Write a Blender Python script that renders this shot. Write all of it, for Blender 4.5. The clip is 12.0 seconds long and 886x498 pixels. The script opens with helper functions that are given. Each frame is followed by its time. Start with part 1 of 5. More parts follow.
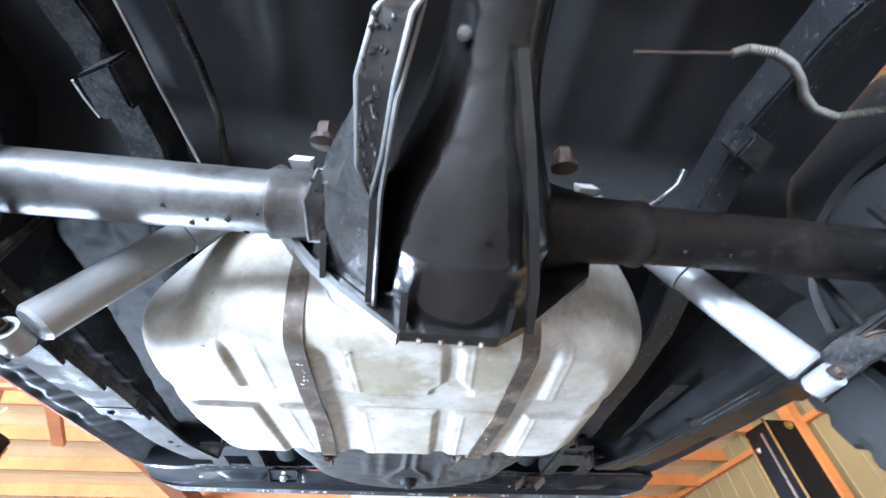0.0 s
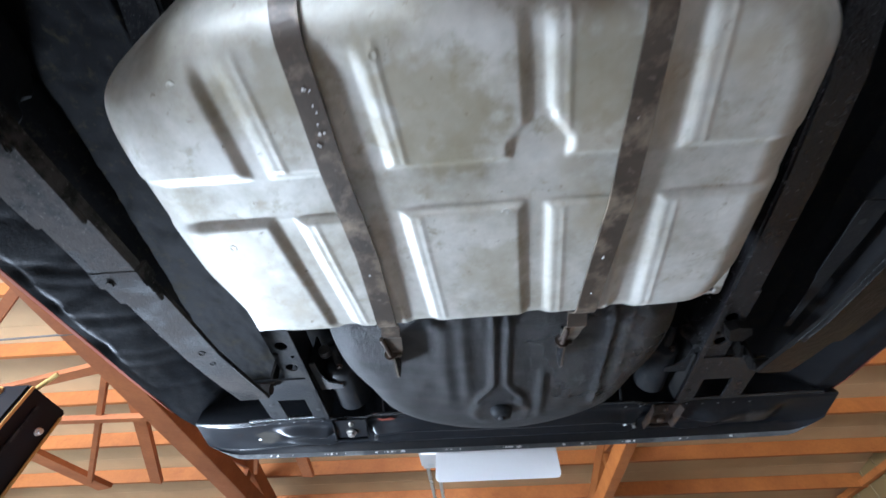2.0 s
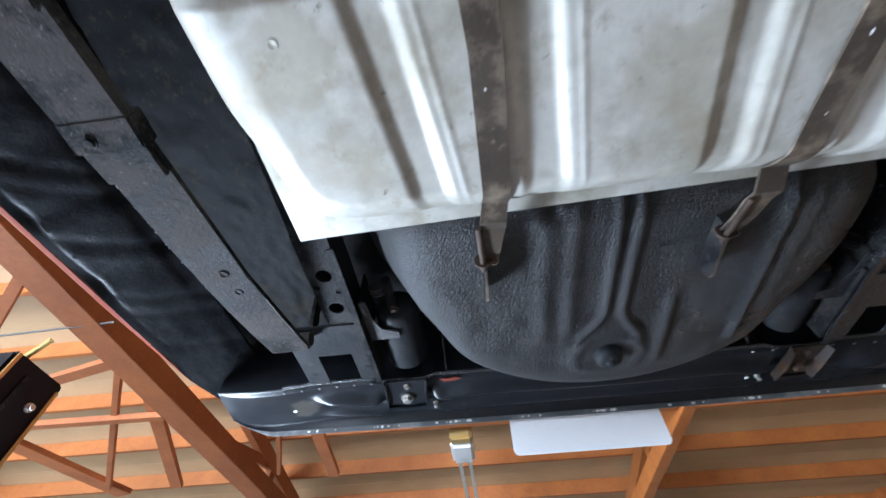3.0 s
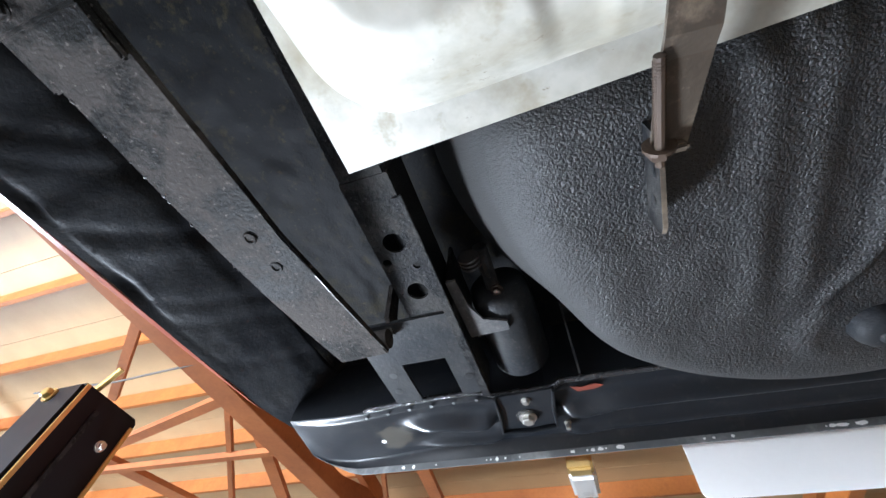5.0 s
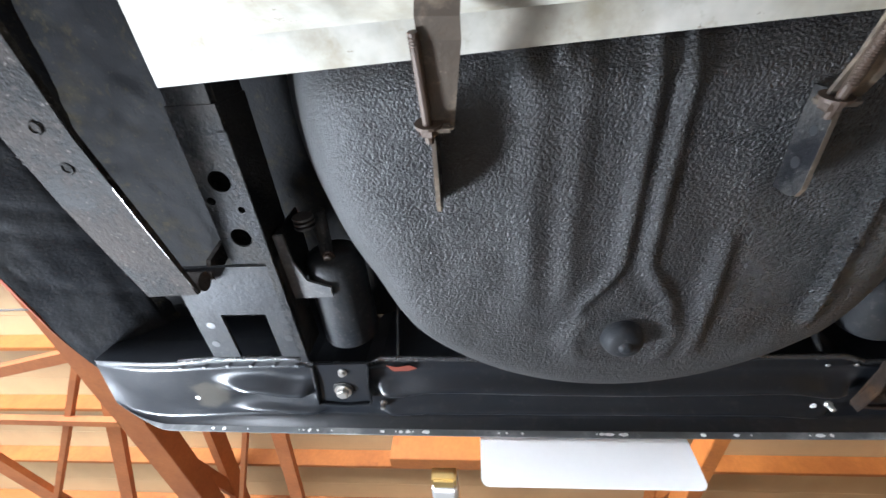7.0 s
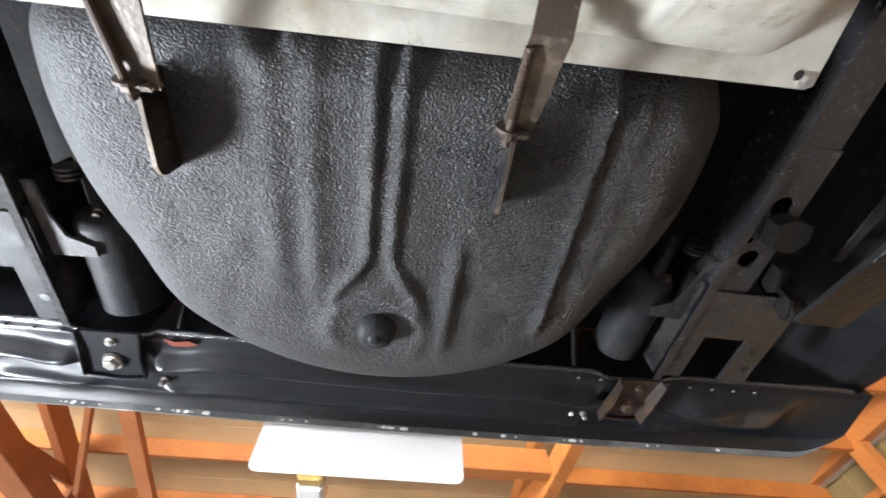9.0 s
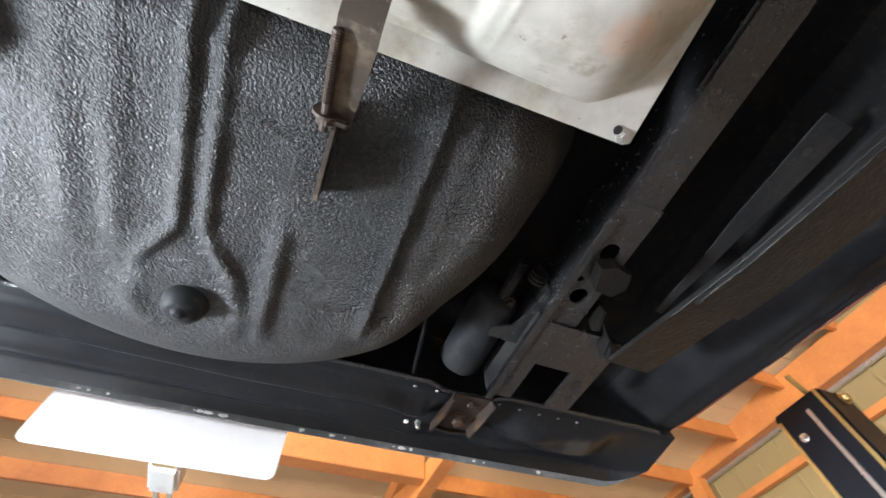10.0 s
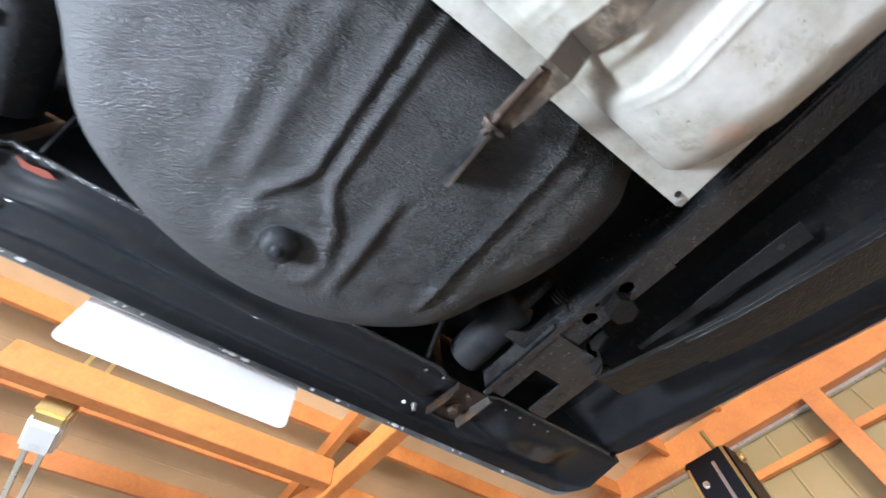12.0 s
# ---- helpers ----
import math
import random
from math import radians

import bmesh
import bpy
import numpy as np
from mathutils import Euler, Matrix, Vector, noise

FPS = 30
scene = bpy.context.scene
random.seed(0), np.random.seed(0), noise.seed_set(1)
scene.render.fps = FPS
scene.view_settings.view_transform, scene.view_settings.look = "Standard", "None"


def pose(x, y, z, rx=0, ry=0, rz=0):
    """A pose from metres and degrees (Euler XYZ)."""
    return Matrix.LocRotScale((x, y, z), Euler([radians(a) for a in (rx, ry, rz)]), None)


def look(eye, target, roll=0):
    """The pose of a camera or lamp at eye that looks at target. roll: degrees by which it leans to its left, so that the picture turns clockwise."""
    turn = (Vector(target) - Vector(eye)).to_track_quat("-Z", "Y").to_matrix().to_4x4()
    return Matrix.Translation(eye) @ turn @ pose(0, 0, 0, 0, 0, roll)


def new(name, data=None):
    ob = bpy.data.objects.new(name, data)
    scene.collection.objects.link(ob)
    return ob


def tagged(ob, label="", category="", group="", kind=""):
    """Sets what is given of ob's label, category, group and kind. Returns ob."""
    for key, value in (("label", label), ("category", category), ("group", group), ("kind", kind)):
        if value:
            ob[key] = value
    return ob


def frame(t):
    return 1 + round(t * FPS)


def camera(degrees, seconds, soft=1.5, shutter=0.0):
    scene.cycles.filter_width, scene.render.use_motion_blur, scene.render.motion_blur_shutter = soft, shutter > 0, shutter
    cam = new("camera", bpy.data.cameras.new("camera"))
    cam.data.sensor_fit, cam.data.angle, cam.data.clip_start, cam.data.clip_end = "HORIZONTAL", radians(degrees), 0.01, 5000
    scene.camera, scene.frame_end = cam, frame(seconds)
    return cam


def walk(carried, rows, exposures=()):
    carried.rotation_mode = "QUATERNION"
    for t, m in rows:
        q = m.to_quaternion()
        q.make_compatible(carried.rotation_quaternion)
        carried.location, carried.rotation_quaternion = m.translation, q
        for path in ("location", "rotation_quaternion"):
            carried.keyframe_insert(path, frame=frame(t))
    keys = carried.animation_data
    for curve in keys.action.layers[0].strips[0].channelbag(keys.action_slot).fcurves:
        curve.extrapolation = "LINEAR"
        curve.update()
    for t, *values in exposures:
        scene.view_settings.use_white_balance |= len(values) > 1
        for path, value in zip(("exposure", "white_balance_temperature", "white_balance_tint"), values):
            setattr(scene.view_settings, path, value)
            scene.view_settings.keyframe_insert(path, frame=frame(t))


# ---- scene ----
cam = camera(93.9, 12.0, shutter=0.38)
PATH = [
    (0, (-0.067, -0.061, 1.514), (0.131, 1.308, 2.960), -1.4),
    (0.5, (-0.066, 0.021, 1.472), (0.026, 1.364, 2.952), -2.3),
    (1, (-0.039, 0.140, 1.447), (-0.018, 1.444, 2.963), -2.0),
    (1.5, (-0.016, 0.244, 1.434), (-0.059, 1.517, 2.976), -1.3),
    (2, (-0.060, 0.346, 1.431), (-0.150, 1.604, 2.983), -0.6),
    (2.5, (-0.129, 0.467, 1.449), (-0.252, 1.711, 3.010), -0.3),
    (3, (-0.203, 0.581, 1.478), (-0.334, 1.827, 3.037), -1.4),
    (3.5, (-0.237, 0.657, 1.509), (-0.496, 1.884, 3.068), -0.5),
    (3.7, (-0.249, 0.685, 1.519), (-0.575, 1.890, 3.081), -0.3),
    (5.3, (-0.271, 0.781, 1.591), (-0.771, 1.816, 3.229), 7.9),
    (5.5, (-0.269, 0.789, 1.589), (-0.748, 1.816, 3.238), 9.2),
    (6, (-0.238, 0.798, 1.571), (-0.641, 1.825, 3.240), 10.7),
    (6.5, (-0.189, 0.810, 1.558), (-0.485, 1.866, 3.230), 8.8),
    (7, (-0.155, 0.820, 1.551), (-0.325, 1.911, 3.219), 5.8),
    (7.2, (-0.140, 0.819, 1.553), (-0.281, 1.911, 3.223), 5.8),
    (8.8, (0.014, 0.812, 1.546), (0.122, 1.913, 3.212), 0.1),
    (9, (0.025, 0.82, 1.535), (0.196, 1.884, 3.22), -1.2),
    (9.5, (0.087, 0.807, 1.543), (0.415, 1.841, 3.223), -3.3),
    (10, (0.13, 0.803, 1.542), (0.61, 1.781, 3.219), -4.7),
    (10.5, (0.135, 0.805, 1.543), (0.735, 1.713, 3.221), -5.0),
    (11, (0.13, 0.808, 1.541), (0.782, 1.656, 3.231), -4.7),
    (11.5, (0.105, 0.822, 1.52), (0.774, 1.645, 3.216), -3.7),
    (12, (-0.017, 0.871, 1.467), (0.678, 1.627, 3.183), -5.0),
]
walk(cam, [(t, look(eye, target, roll)) for t, eye, target, roll in PATH],
     exposures=[(0, 3.05, 4950, 8), (0.7, 2.68, 4950, 8), (1.5, 1.96, 5050, 8), (2.5, 1.7, 5050, 8), (3.7, 1.85, 5000, 8), (5.5, 1.98, 5550, 9), (6.2, 2.16, 5550, 9), (7, 2.32, 5550, 9), (9, 2.6, 5850, 9), (10.5, 2.7, 5600, 9), (12, 2.74, 5350, 9)])

# ---- light ----
world = bpy.data.worlds.new("World")
scene.world = world
world.use_nodes = True
wn = world.node_tree
sky = wn.nodes.new("ShaderNodeTexSky")
sky.sky_type, sky.sun_disc = "NISHITA", False
sky.sun_elevation, sky.sun_rotation = radians(34), radians(-75)
wn.links.new(sky.outputs[0], wn.nodes["Background"].inputs[0])
wn.nodes["Background"].inputs[1].default_value = 0.12
sun = new("sun", bpy.data.lights.new("sun", "SUN"))
sun.data.energy, sun.data.angle, sun.data.color = 2.0, radians(0.53), (1.0, 0.97, 0.92)
sun.matrix_world = look((-9.66, 2.6, 6.75), (0, 0, 0))


def area_lamp(name, where, target, w, h, power, colour):
    data = bpy.data.lights.new(name, "AREA")
    data.shape, data.size, data.size_y, data.energy, data.color = "RECTANGLE", w, h, power, colour
    ob = new(name, data)
    ob.matrix_world = look(where, target)
    return ob


area_lamp("side_door_daylight", (-8.85, 0.4, 1.25), (0, 0.3, 1.5), 3.8, 2.4, 200, (0.86, 0.94, 1.0))
area_lamp("front_door_daylight", (-4.4, -5.8, 1.5), (-0.4, 0, 1.9), 4.4, 2.6, 590, (1.0, 0.98, 0.95))
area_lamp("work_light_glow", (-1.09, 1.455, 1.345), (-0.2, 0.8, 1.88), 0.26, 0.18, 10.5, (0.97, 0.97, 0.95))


# ---- materials ----
def material(name, base, rough=0.5, metal=0.0, second=None, scale=6.0, blend=(0.35, 0.7), grain=0.12, grain_scale=120.0,
             bump=0.0, bump_scale=200.0, bump_size=0.002, third=None, third_scale=18.0, third_blend=(0.55, 0.75),
             rough_vary=0.12, coat=0.0, island=0.0, spec=0.5):
    m = bpy.data.materials.new(name)
    m.use_nodes = True
    nt = m.node_tree
    b = nt.nodes["Principled BSDF"]
    geo = nt.nodes.new("ShaderNodeTexCoord")
    vec = geo.outputs["Object"]

    def noisy(sc, detail=5.0, rough_=0.6):
        n = nt.nodes.new("ShaderNodeTexNoise")
        n.inputs["Scale"].default_value, n.inputs["Detail"].default_value, n.inputs["Roughness"].default_value = sc, detail, rough_
        nt.links.new(vec, n.inputs["Vector"])
        return n.outputs["Fac"]

    def ramp(fac, a, b_):
        r = nt.nodes.new("ShaderNodeMapRange")
        r.inputs["From Min"].default_value, r.inputs["From Max"].default_value = a, b_
        nt.links.new(fac, r.inputs["Value"])
        return r.outputs["Result"]

    def mix(fac, a, b_, kind="MIX"):
        x = nt.nodes.new("ShaderNodeMix")
        x.data_type, x.blend_type = "RGBA", kind
        if isinstance(fac, float):
            x.inputs["Factor"].default_value = fac
        else:
            nt.links.new(fac, x.inputs["Factor"])
        for sock, v in ((x.inputs["A"], a), (x.inputs["B"], b_)):
            if isinstance(v, tuple):
                sock.default_value = (*v, 1.0)
            else:
                nt.links.new(v, sock)
        return x.outputs["Result"]

    colour = base
    large = noisy(scale)
    if second:
        colour = mix(ramp(large, *blend), base, second)
    if third:
        colour = mix(ramp(noisy(third_scale, 6.0, 0.65), *third_blend), colour, third)
    fine = noisy(grain_scale, 3.0)
    if grain:
        g = nt.nodes.new("ShaderNodeMapRange")
        g.inputs["To Min"].default_value, g.inputs["To Max"].default_value = 1 - grain, 1 + grain
        nt.links.new(fine, g.inputs["Value"])
        c = nt.nodes.new("ShaderNodeCombineColor")
        for k in range(3):
            nt.links.new(g.outputs["Result"], c.inputs[k])
        colour = mix(1.0, colour, c.outputs[0], "MULTIPLY")
    if island:
        info = nt.nodes.new("ShaderNodeObjectInfo")
        hsv = nt.nodes.new("ShaderNodeHueSaturation")
        mr = nt.nodes.new("ShaderNodeMapRange")
        mr.inputs["To Min"].default_value, mr.inputs["To Max"].default_value = 1 - island, 1 + island
        nt.links.new(info.outputs["Random"], mr.inputs["Value"])
        nt.links.new(mr.outputs["Result"], hsv.inputs["Value"])
        if isinstance(colour, tuple):
            hsv.inputs["Color"].default_value = (*colour, 1)
        else:
            nt.links.new(colour, hsv.inputs["Color"])
        colour = hsv.outputs[0]
    if isinstance(colour, tuple):
        b.inputs["Base Color"].default_value = (*colour, 1)
    else:
        nt.links.new(colour, b.inputs["Base Color"])
    rr = nt.nodes.new("ShaderNodeMapRange")
    rr.inputs["To Min"].default_value, rr.inputs["To Max"].default_value = max(0.03, rough - rough_vary), min(1, rough + rough_vary)
    nt.links.new(large, rr.inputs["Value"])
    nt.links.new(rr.outputs["Result"], b.inputs["Roughness"])
    b.inputs["Metallic"].default_value = metal
    b.inputs["Coat Weight"].default_value = coat
    b.inputs["Specular IOR Level"].default_value = spec
    if bump:
        bn = nt.nodes.new("ShaderNodeBump")
        bn.inputs["Strength"].default_value, bn.inputs["Distance"].default_value = bump, bump_size
        nt.links.new(noisy(bump_scale, 2.5, 0.5), bn.inputs["Height"])
        nt.links.new(bn.outputs[0], b.inputs["Normal"])
    return m


def grimy(name, base, dust, rough, dusty_rough, spec, lump=0.4, lump_scale=38.0, fine=0.3, fine_scale=260.0, cover=(0.45, 0.72), most=0.6, scale=16.0, specks=0.5):
    """Dark paint or steel under patchy road dirt: glossy where clean, matt where dusty, lumpy and speckled."""
    m = bpy.data.materials.new(name)
    m.use_nodes = True
    nt = m.node_tree
    b = nt.nodes["Principled BSDF"]
    vec = nt.nodes.new("ShaderNodeTexCoord").outputs["Object"]

    def noisy(sc, detail, rough_):
        n = nt.nodes.new("ShaderNodeTexNoise")
        n.inputs["Scale"].default_value, n.inputs["Detail"].default_value, n.inputs["Roughness"].default_value = sc, detail, rough_
        nt.links.new(vec, n.inputs["Vector"])
        return n.outputs["Fac"]

    def ramp(fac, a, b_, lo=0.0, hi=1.0):
        r = nt.nodes.new("ShaderNodeMapRange")
        for k, v in (("From Min", a), ("From Max", b_), ("To Min", lo), ("To Max", hi)):
            r.inputs[k].default_value = v
        nt.links.new(fac, r.inputs["Value"])
        return r.outputs["Result"]

    def math_(kind, a, c):
        x = nt.nodes.new("ShaderNodeMath")
        x.operation = kind
        for sock, v in zip(x.inputs, (a, c)):
            if isinstance(v, float):
                sock.default_value = v
            else:
                nt.links.new(v, sock)
        return x.outputs[0]

    def mix(fac, a, c):
        x = nt.nodes.new("ShaderNodeMix")
        x.data_type = "RGBA"
        nt.links.new(fac, x.inputs["Factor"])
        for sock, v in ((x.inputs["A"], a), (x.inputs["B"], c)):
            if isinstance(v, tuple):
                sock.default_value = (*v, 1.0)
            else:
                nt.links.new(v, sock)
        return x.outputs["Result"]

    patch = ramp(noisy(scale, 8.0, 0.72), *cover, 0.0, most)
    grit = ramp(noisy(scale * 7, 4.0, 0.7), 0.56, 0.70, 0.0, most)
    speck = ramp(noisy(scale * 16, 2.0, 0.5), 0.66, 0.72, 0.0, specks)
    tone = ramp(noisy(4.0, 4.0, 0.6), 0.3, 0.7)
    colour = mix(tone, tuple(c * 0.75 for c in base), tuple(c * 1.3 for c in base))
    colour = mix(patch, colour, dust)
    colour = mix(grit, colour, tuple(c * 1.15 for c in dust))
    colour = mix(speck, colour, tuple(min(0.4, c * 2.6) for c in dust))
    nt.links.new(colour, b.inputs["Base Color"])
    nt.links.new(ramp(math_("MAXIMUM", patch, grit), 0.0, 1.0, rough, dusty_rough), b.inputs["Roughness"])
    b.inputs["Specular IOR Level"].default_value = spec
    height = math_("ADD", math_("MULTIPLY", noisy(lump_scale, 5.0, 0.6), lump), math_("MULTIPLY", noisy(fine_scale, 3.0, 0.6), fine * 0.35))
    bn = nt.nodes.new("ShaderNodeBump")
    bn.inputs["Strength"].default_value, bn.inputs["Distance"].default_value = 0.9, 0.006
    nt.links.new(height, bn.inputs["Height"])
    nt.links.new(bn.outputs[0], b.inputs["Normal"])
    return m


M_UNDERCOAT = material("textured_black_undercoat", (0.0175, 0.0175, 0.0180), 0.40, second=(0.026, 0.0255, 0.0255), rough_vary=0.08, grain=0.3, grain_scale=300, spec=0.42)
M_UNDERCOAT_FINE = grimy("smooth_black_undercoat", (0.014, 0.015, 0.017), (0.040, 0.038, 0.035), 0.48, 0.78, 0.12, lump=0.3, lump_scale=30, fine=0.25, cover=(0.42, 0.75), most=0.6, scale=12, specks=0.25)
M_UNDERCOAT_WET = grimy("glossy_black_undercoat", (0.0155, 0.0155, 0.0165), (0.031, 0.030, 0.029), 0.2, 0.42, 0.75, lump=0.5, lump_scale=60, fine=1.1, fine_scale=190, cover=(0.45, 0.72), most=0.55, scale=16)
M_BLACK = grimy("black_body_paint", (0.0075, 0.0085, 0.0105), (0.032, 0.030, 0.027), 0.29, 0.46, 0.27, lump=0.1, lump_scale=18, fine=0.06, cover=(0.42, 0.85), most=0.3, scale=7, specks=0.08)
M_PAN = grimy("dark_floor_pan_paint", (0.008, 0.008, 0.0085), (0.030, 0.025, 0.014), 0.62, 0.9, 0.05, lump=0.45, lump_scale=22, fine=0.4, cover=(0.54, 0.72), most=0.6, scale=9, specks=0.15)
M_QUARTER = grimy("dull_black_panel_coating", (0.0085, 0.009, 0.0105), (0.021, 0.0205, 0.0195), 0.45, 0.75, 0.16, lump=0.22, lump_scale=34, fine=0.3, cover=(0.46, 0.7), most=0.55, scale=10, specks=0.06)
M_TANK = material("galvanised_tank_steel", (0.53, 0.515, 0.465), 0.5, metal=0.2, second=(0.40, 0.38, 0.325), third=(0.25, 0.22, 0.15), third_scale=9, third_blend=(0.46, 0.74), bump=0.12, bump_scale=70, grain=0.2, grain_scale=60, blend=(0.38, 0.66))
M_STRAP = material("rusty_brown_strap_steel", (0.095, 0.076, 0.058), 0.42, metal=0.3, second=(0.045, 0.034, 0.025), third=(0.24, 0.19, 0.135), third_scale=22, third_blend=(0.5, 0.68), bump=0.2, bump_scale=240)
M_CUP = material("rusty_brown_black_bracket_steel", (0.035, 0.024, 0.018), 0.38, metal=0.2, second=(0.016, 0.013, 0.011), third=(0.075, 0.042, 0.022), third_scale=30, third_blend=(0.52, 0.7), bump=0.3, bump_scale=150)
M_RUST = material("rusty_fastener_steel", (0.055, 0.034, 0.021), 0.6, metal=0.3, second=(0.032, 0.021, 0.015), bump=0.2, bump_scale=400)
M_AXLE = material("oily_black_axle_casting", (0.0045, 0.0043, 0.0042), 0.22, second=(0.011, 0.010, 0.009), third=(0.03, 0.024, 0.018), third_scale=14, third_blend=(0.58, 0.8), bump=0.7, bump_scale=34, bump_size=0.005, rough_vary=0.1, spec=0.6, coat=0.25)
# dirt, and the shade on the east tube put in as a darker base
M_AXLE_SHADED = grimy("shaded_dirty_axle_tube", (0.006, 0.0055, 0.005), (0.022, 0.017, 0.013), 0.35, 0.7, 0.14, lump=0.3, lump_scale=40, fine=0.3, cover=(0.48, 0.66), most=0.6, scale=12, specks=0.2)
M_CAST = material("grey_oily_casting", (0.03, 0.03, 0.03), 0.26, metal=0.4, second=(0.07, 0.07, 0.068), third=(0.015, 0.013, 0.011), third_scale=30, third_blend=(0.5, 0.7), bump=0.6, bump_scale=60, bump_size=0.004)
M_FLOORPAN = grimy("smooth_grey_black_floor_paint", (0.017, 0.0170, 0.0178), (0.030, 0.028, 0.026), 0.5, 0.75, 0.16, lump=0.12, lump_scale=14, fine=0.1, cover=(0.4, 0.75), most=0.5, scale=6, specks=0.1)
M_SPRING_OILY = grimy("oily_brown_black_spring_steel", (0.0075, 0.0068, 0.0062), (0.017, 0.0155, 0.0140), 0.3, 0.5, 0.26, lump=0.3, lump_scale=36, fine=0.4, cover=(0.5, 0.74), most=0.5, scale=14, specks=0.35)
# worn edges, and the west tube with its side light in the colour
M_TUBE = material("worn_lit_axle_steel", (0.085, 0.085, 0.083), 0.4, metal=0.4, second=(0.15, 0.15, 0.146), third=(0.03, 0.025, 0.02), third_scale=9, third_blend=(0.46, 0.66), bump=0.22, bump_scale=90, bump_size=0.003)
M_SHOCK = material("silver_grey_shock_paint", (0.29, 0.295, 0.29), 0.42, metal=0.3, second=(0.23, 0.23, 0.225), third=(0.16, 0.15, 0.13), third_blend=(0.62, 0.8), bump=0.05, grain=0.06)
M_SPRING = grimy("dusty_black_spring_steel", (0.006, 0.0055, 0.005), (0.052, 0.046, 0.042), 0.55, 0.9, 0.08, lump=0.2, lump_scale=50, fine=0.6, cover=(0.44, 0.56), most=0.8, scale=15)
M_FRAME = grimy("grey_dusty_frame_rail", (0.007, 0.007, 0.008), (0.042, 0.040, 0.037), 0.5, 0.85, 0.1, lump=0.2, lump_scale=60, fine=0.6, cover=(0.45, 0.58), most=0.75, scale=18)
M_EAR = grimy("pale_dusty_steel", (0.05, 0.05, 0.052), (0.11, 0.105, 0.10), 0.45, 0.75, 0.2, lump=0.15, lump_scale=60, fine=0.4, cover=(0.42, 0.6), most=0.7, scale=18, specks=0.2)
M_COVER = material("dusty_beige_cover_steel", (0.13, 0.115, 0.088), 0.55, second=(0.08, 0.07, 0.055), third=(0.03, 0.027, 0.022), third_scale=16, third_blend=(0.5, 0.7), bump=0.2, bump_scale=90)
# the timber of M_WOOD again, darker: weak western light put into the colour
M_WOOD_DIM = material("dim_lit_orange_timber", (0.40, 0.135, 0.036), 0.65, second=(0.31, 0.10, 0.028), scale=3, grain=0.22, grain_scale=40, island=0.12, third=(0.24, 0.08, 0.024), third_scale=9, third_blend=(0.6, 0.78))
M_RED = material("red_body_paint", (0.155, 0.040, 0.026), 0.3, second=(0.125, 0.033, 0.022), coat=0.25, grain=0.05)
M_PLATE = material("white_plate_paint", (0.92, 0.92, 0.915), 0.45, second=(0.90, 0.90, 0.89), grain=0.02)
M_WOOD = material("orange_stained_timber", (0.44, 0.150, 0.027), 0.6, second=(0.34, 0.108, 0.020), scale=3, grain=0.22, grain_scale=40, island=0.12, third=(0.28, 0.08, 0.016), third_scale=9, third_blend=(0.6, 0.78))
M_PANEL = material("beige_ceiling_board", (0.52, 0.35, 0.175), 0.6, second=(0.43, 0.285, 0.142), scale=1.5, grain=0.08, island=0.10)
M_WALLSTEEL = material("beige_ribbed_wall_steel", (0.215, 0.145, 0.055), 0.45, second=(0.18, 0.12, 0.046), scale=1.0, grain=0.06)
M_CONCRETE = material("grey_shop_concrete", (0.25, 0.245, 0.235), 0.6, second=(0.19, 0.185, 0.18), scale=1.2, third=(0.15, 0.143, 0.136), third_scale=2.5, third_blend=(0.62, 0.8), bump=0.2)
M_POST = material("black_powder_coated_steel", (0.005, 0.006, 0.009), 0.45, second=(0.008, 0.009, 0.012), grain=0.04, spec=0.18)
M_STEEL = material("bright_zinc_steel", (0.62, 0.61, 0.58), 0.3, metal=0.9, second=(0.5, 0.48, 0.44))
M_BRASS = material("yellow_zinc_steel", (0.62, 0.45, 0.16), 0.35, metal=0.8, second=(0.5, 0.36, 0.14))
M_RUBBER = material("black_tyre_rubber", (0.014, 0.014, 0.0145), 0.65, second=(0.012, 0.0115, 0.011), third=(0.06, 0.055, 0.05), third_scale=10, third_blend=(0.62, 0.8), bump=0.3, bump_scale=160, spec=0.25)
M_RIM = material("dull_steel_wheel", (0.035, 0.035, 0.036), 0.4, metal=0.4, second=(0.02, 0.019, 0.018), third=(0.06, 0.05, 0.042), third_scale=14, third_blend=(0.55, 0.75), bump=0.2, bump_scale=80)
M_PLASTIC = material("black_connector_plastic", (0.015, 0.015, 0.016), 0.35)
M_REDCLIP = material("red_plastic", (0.6, 0.03, 0.02), 0.35)
M_WIRE = material("brown_wire_sleeve", (0.16, 0.06, 0.04), 0.5)
M_BLACKWIRE = material("black_wire_sleeve", (0.02, 0.02, 0.02), 0.5)
M_HOSE = material("beige_coiled_sleeve", (0.11, 0.097, 0.078), 0.5, second=(0.065, 0.058, 0.048))
M_FLANGE = material("grey_primer_flange", (0.13, 0.135, 0.135), 0.42, second=(0.05, 0.05, 0.05), third=(0.26, 0.26, 0.25), third_scale=16, third_blend=(0.5, 0.7), bump=0.2, bump_scale=120)
M_WHITE = material("white_enamel", (0.78, 0.78, 0.76), 0.35, grain=0.02)
M_WALL = material("pale_wall_board", (0.5, 0.46, 0.38), 0.7, second=(0.46, 0.42, 0.35), scale=1.0)


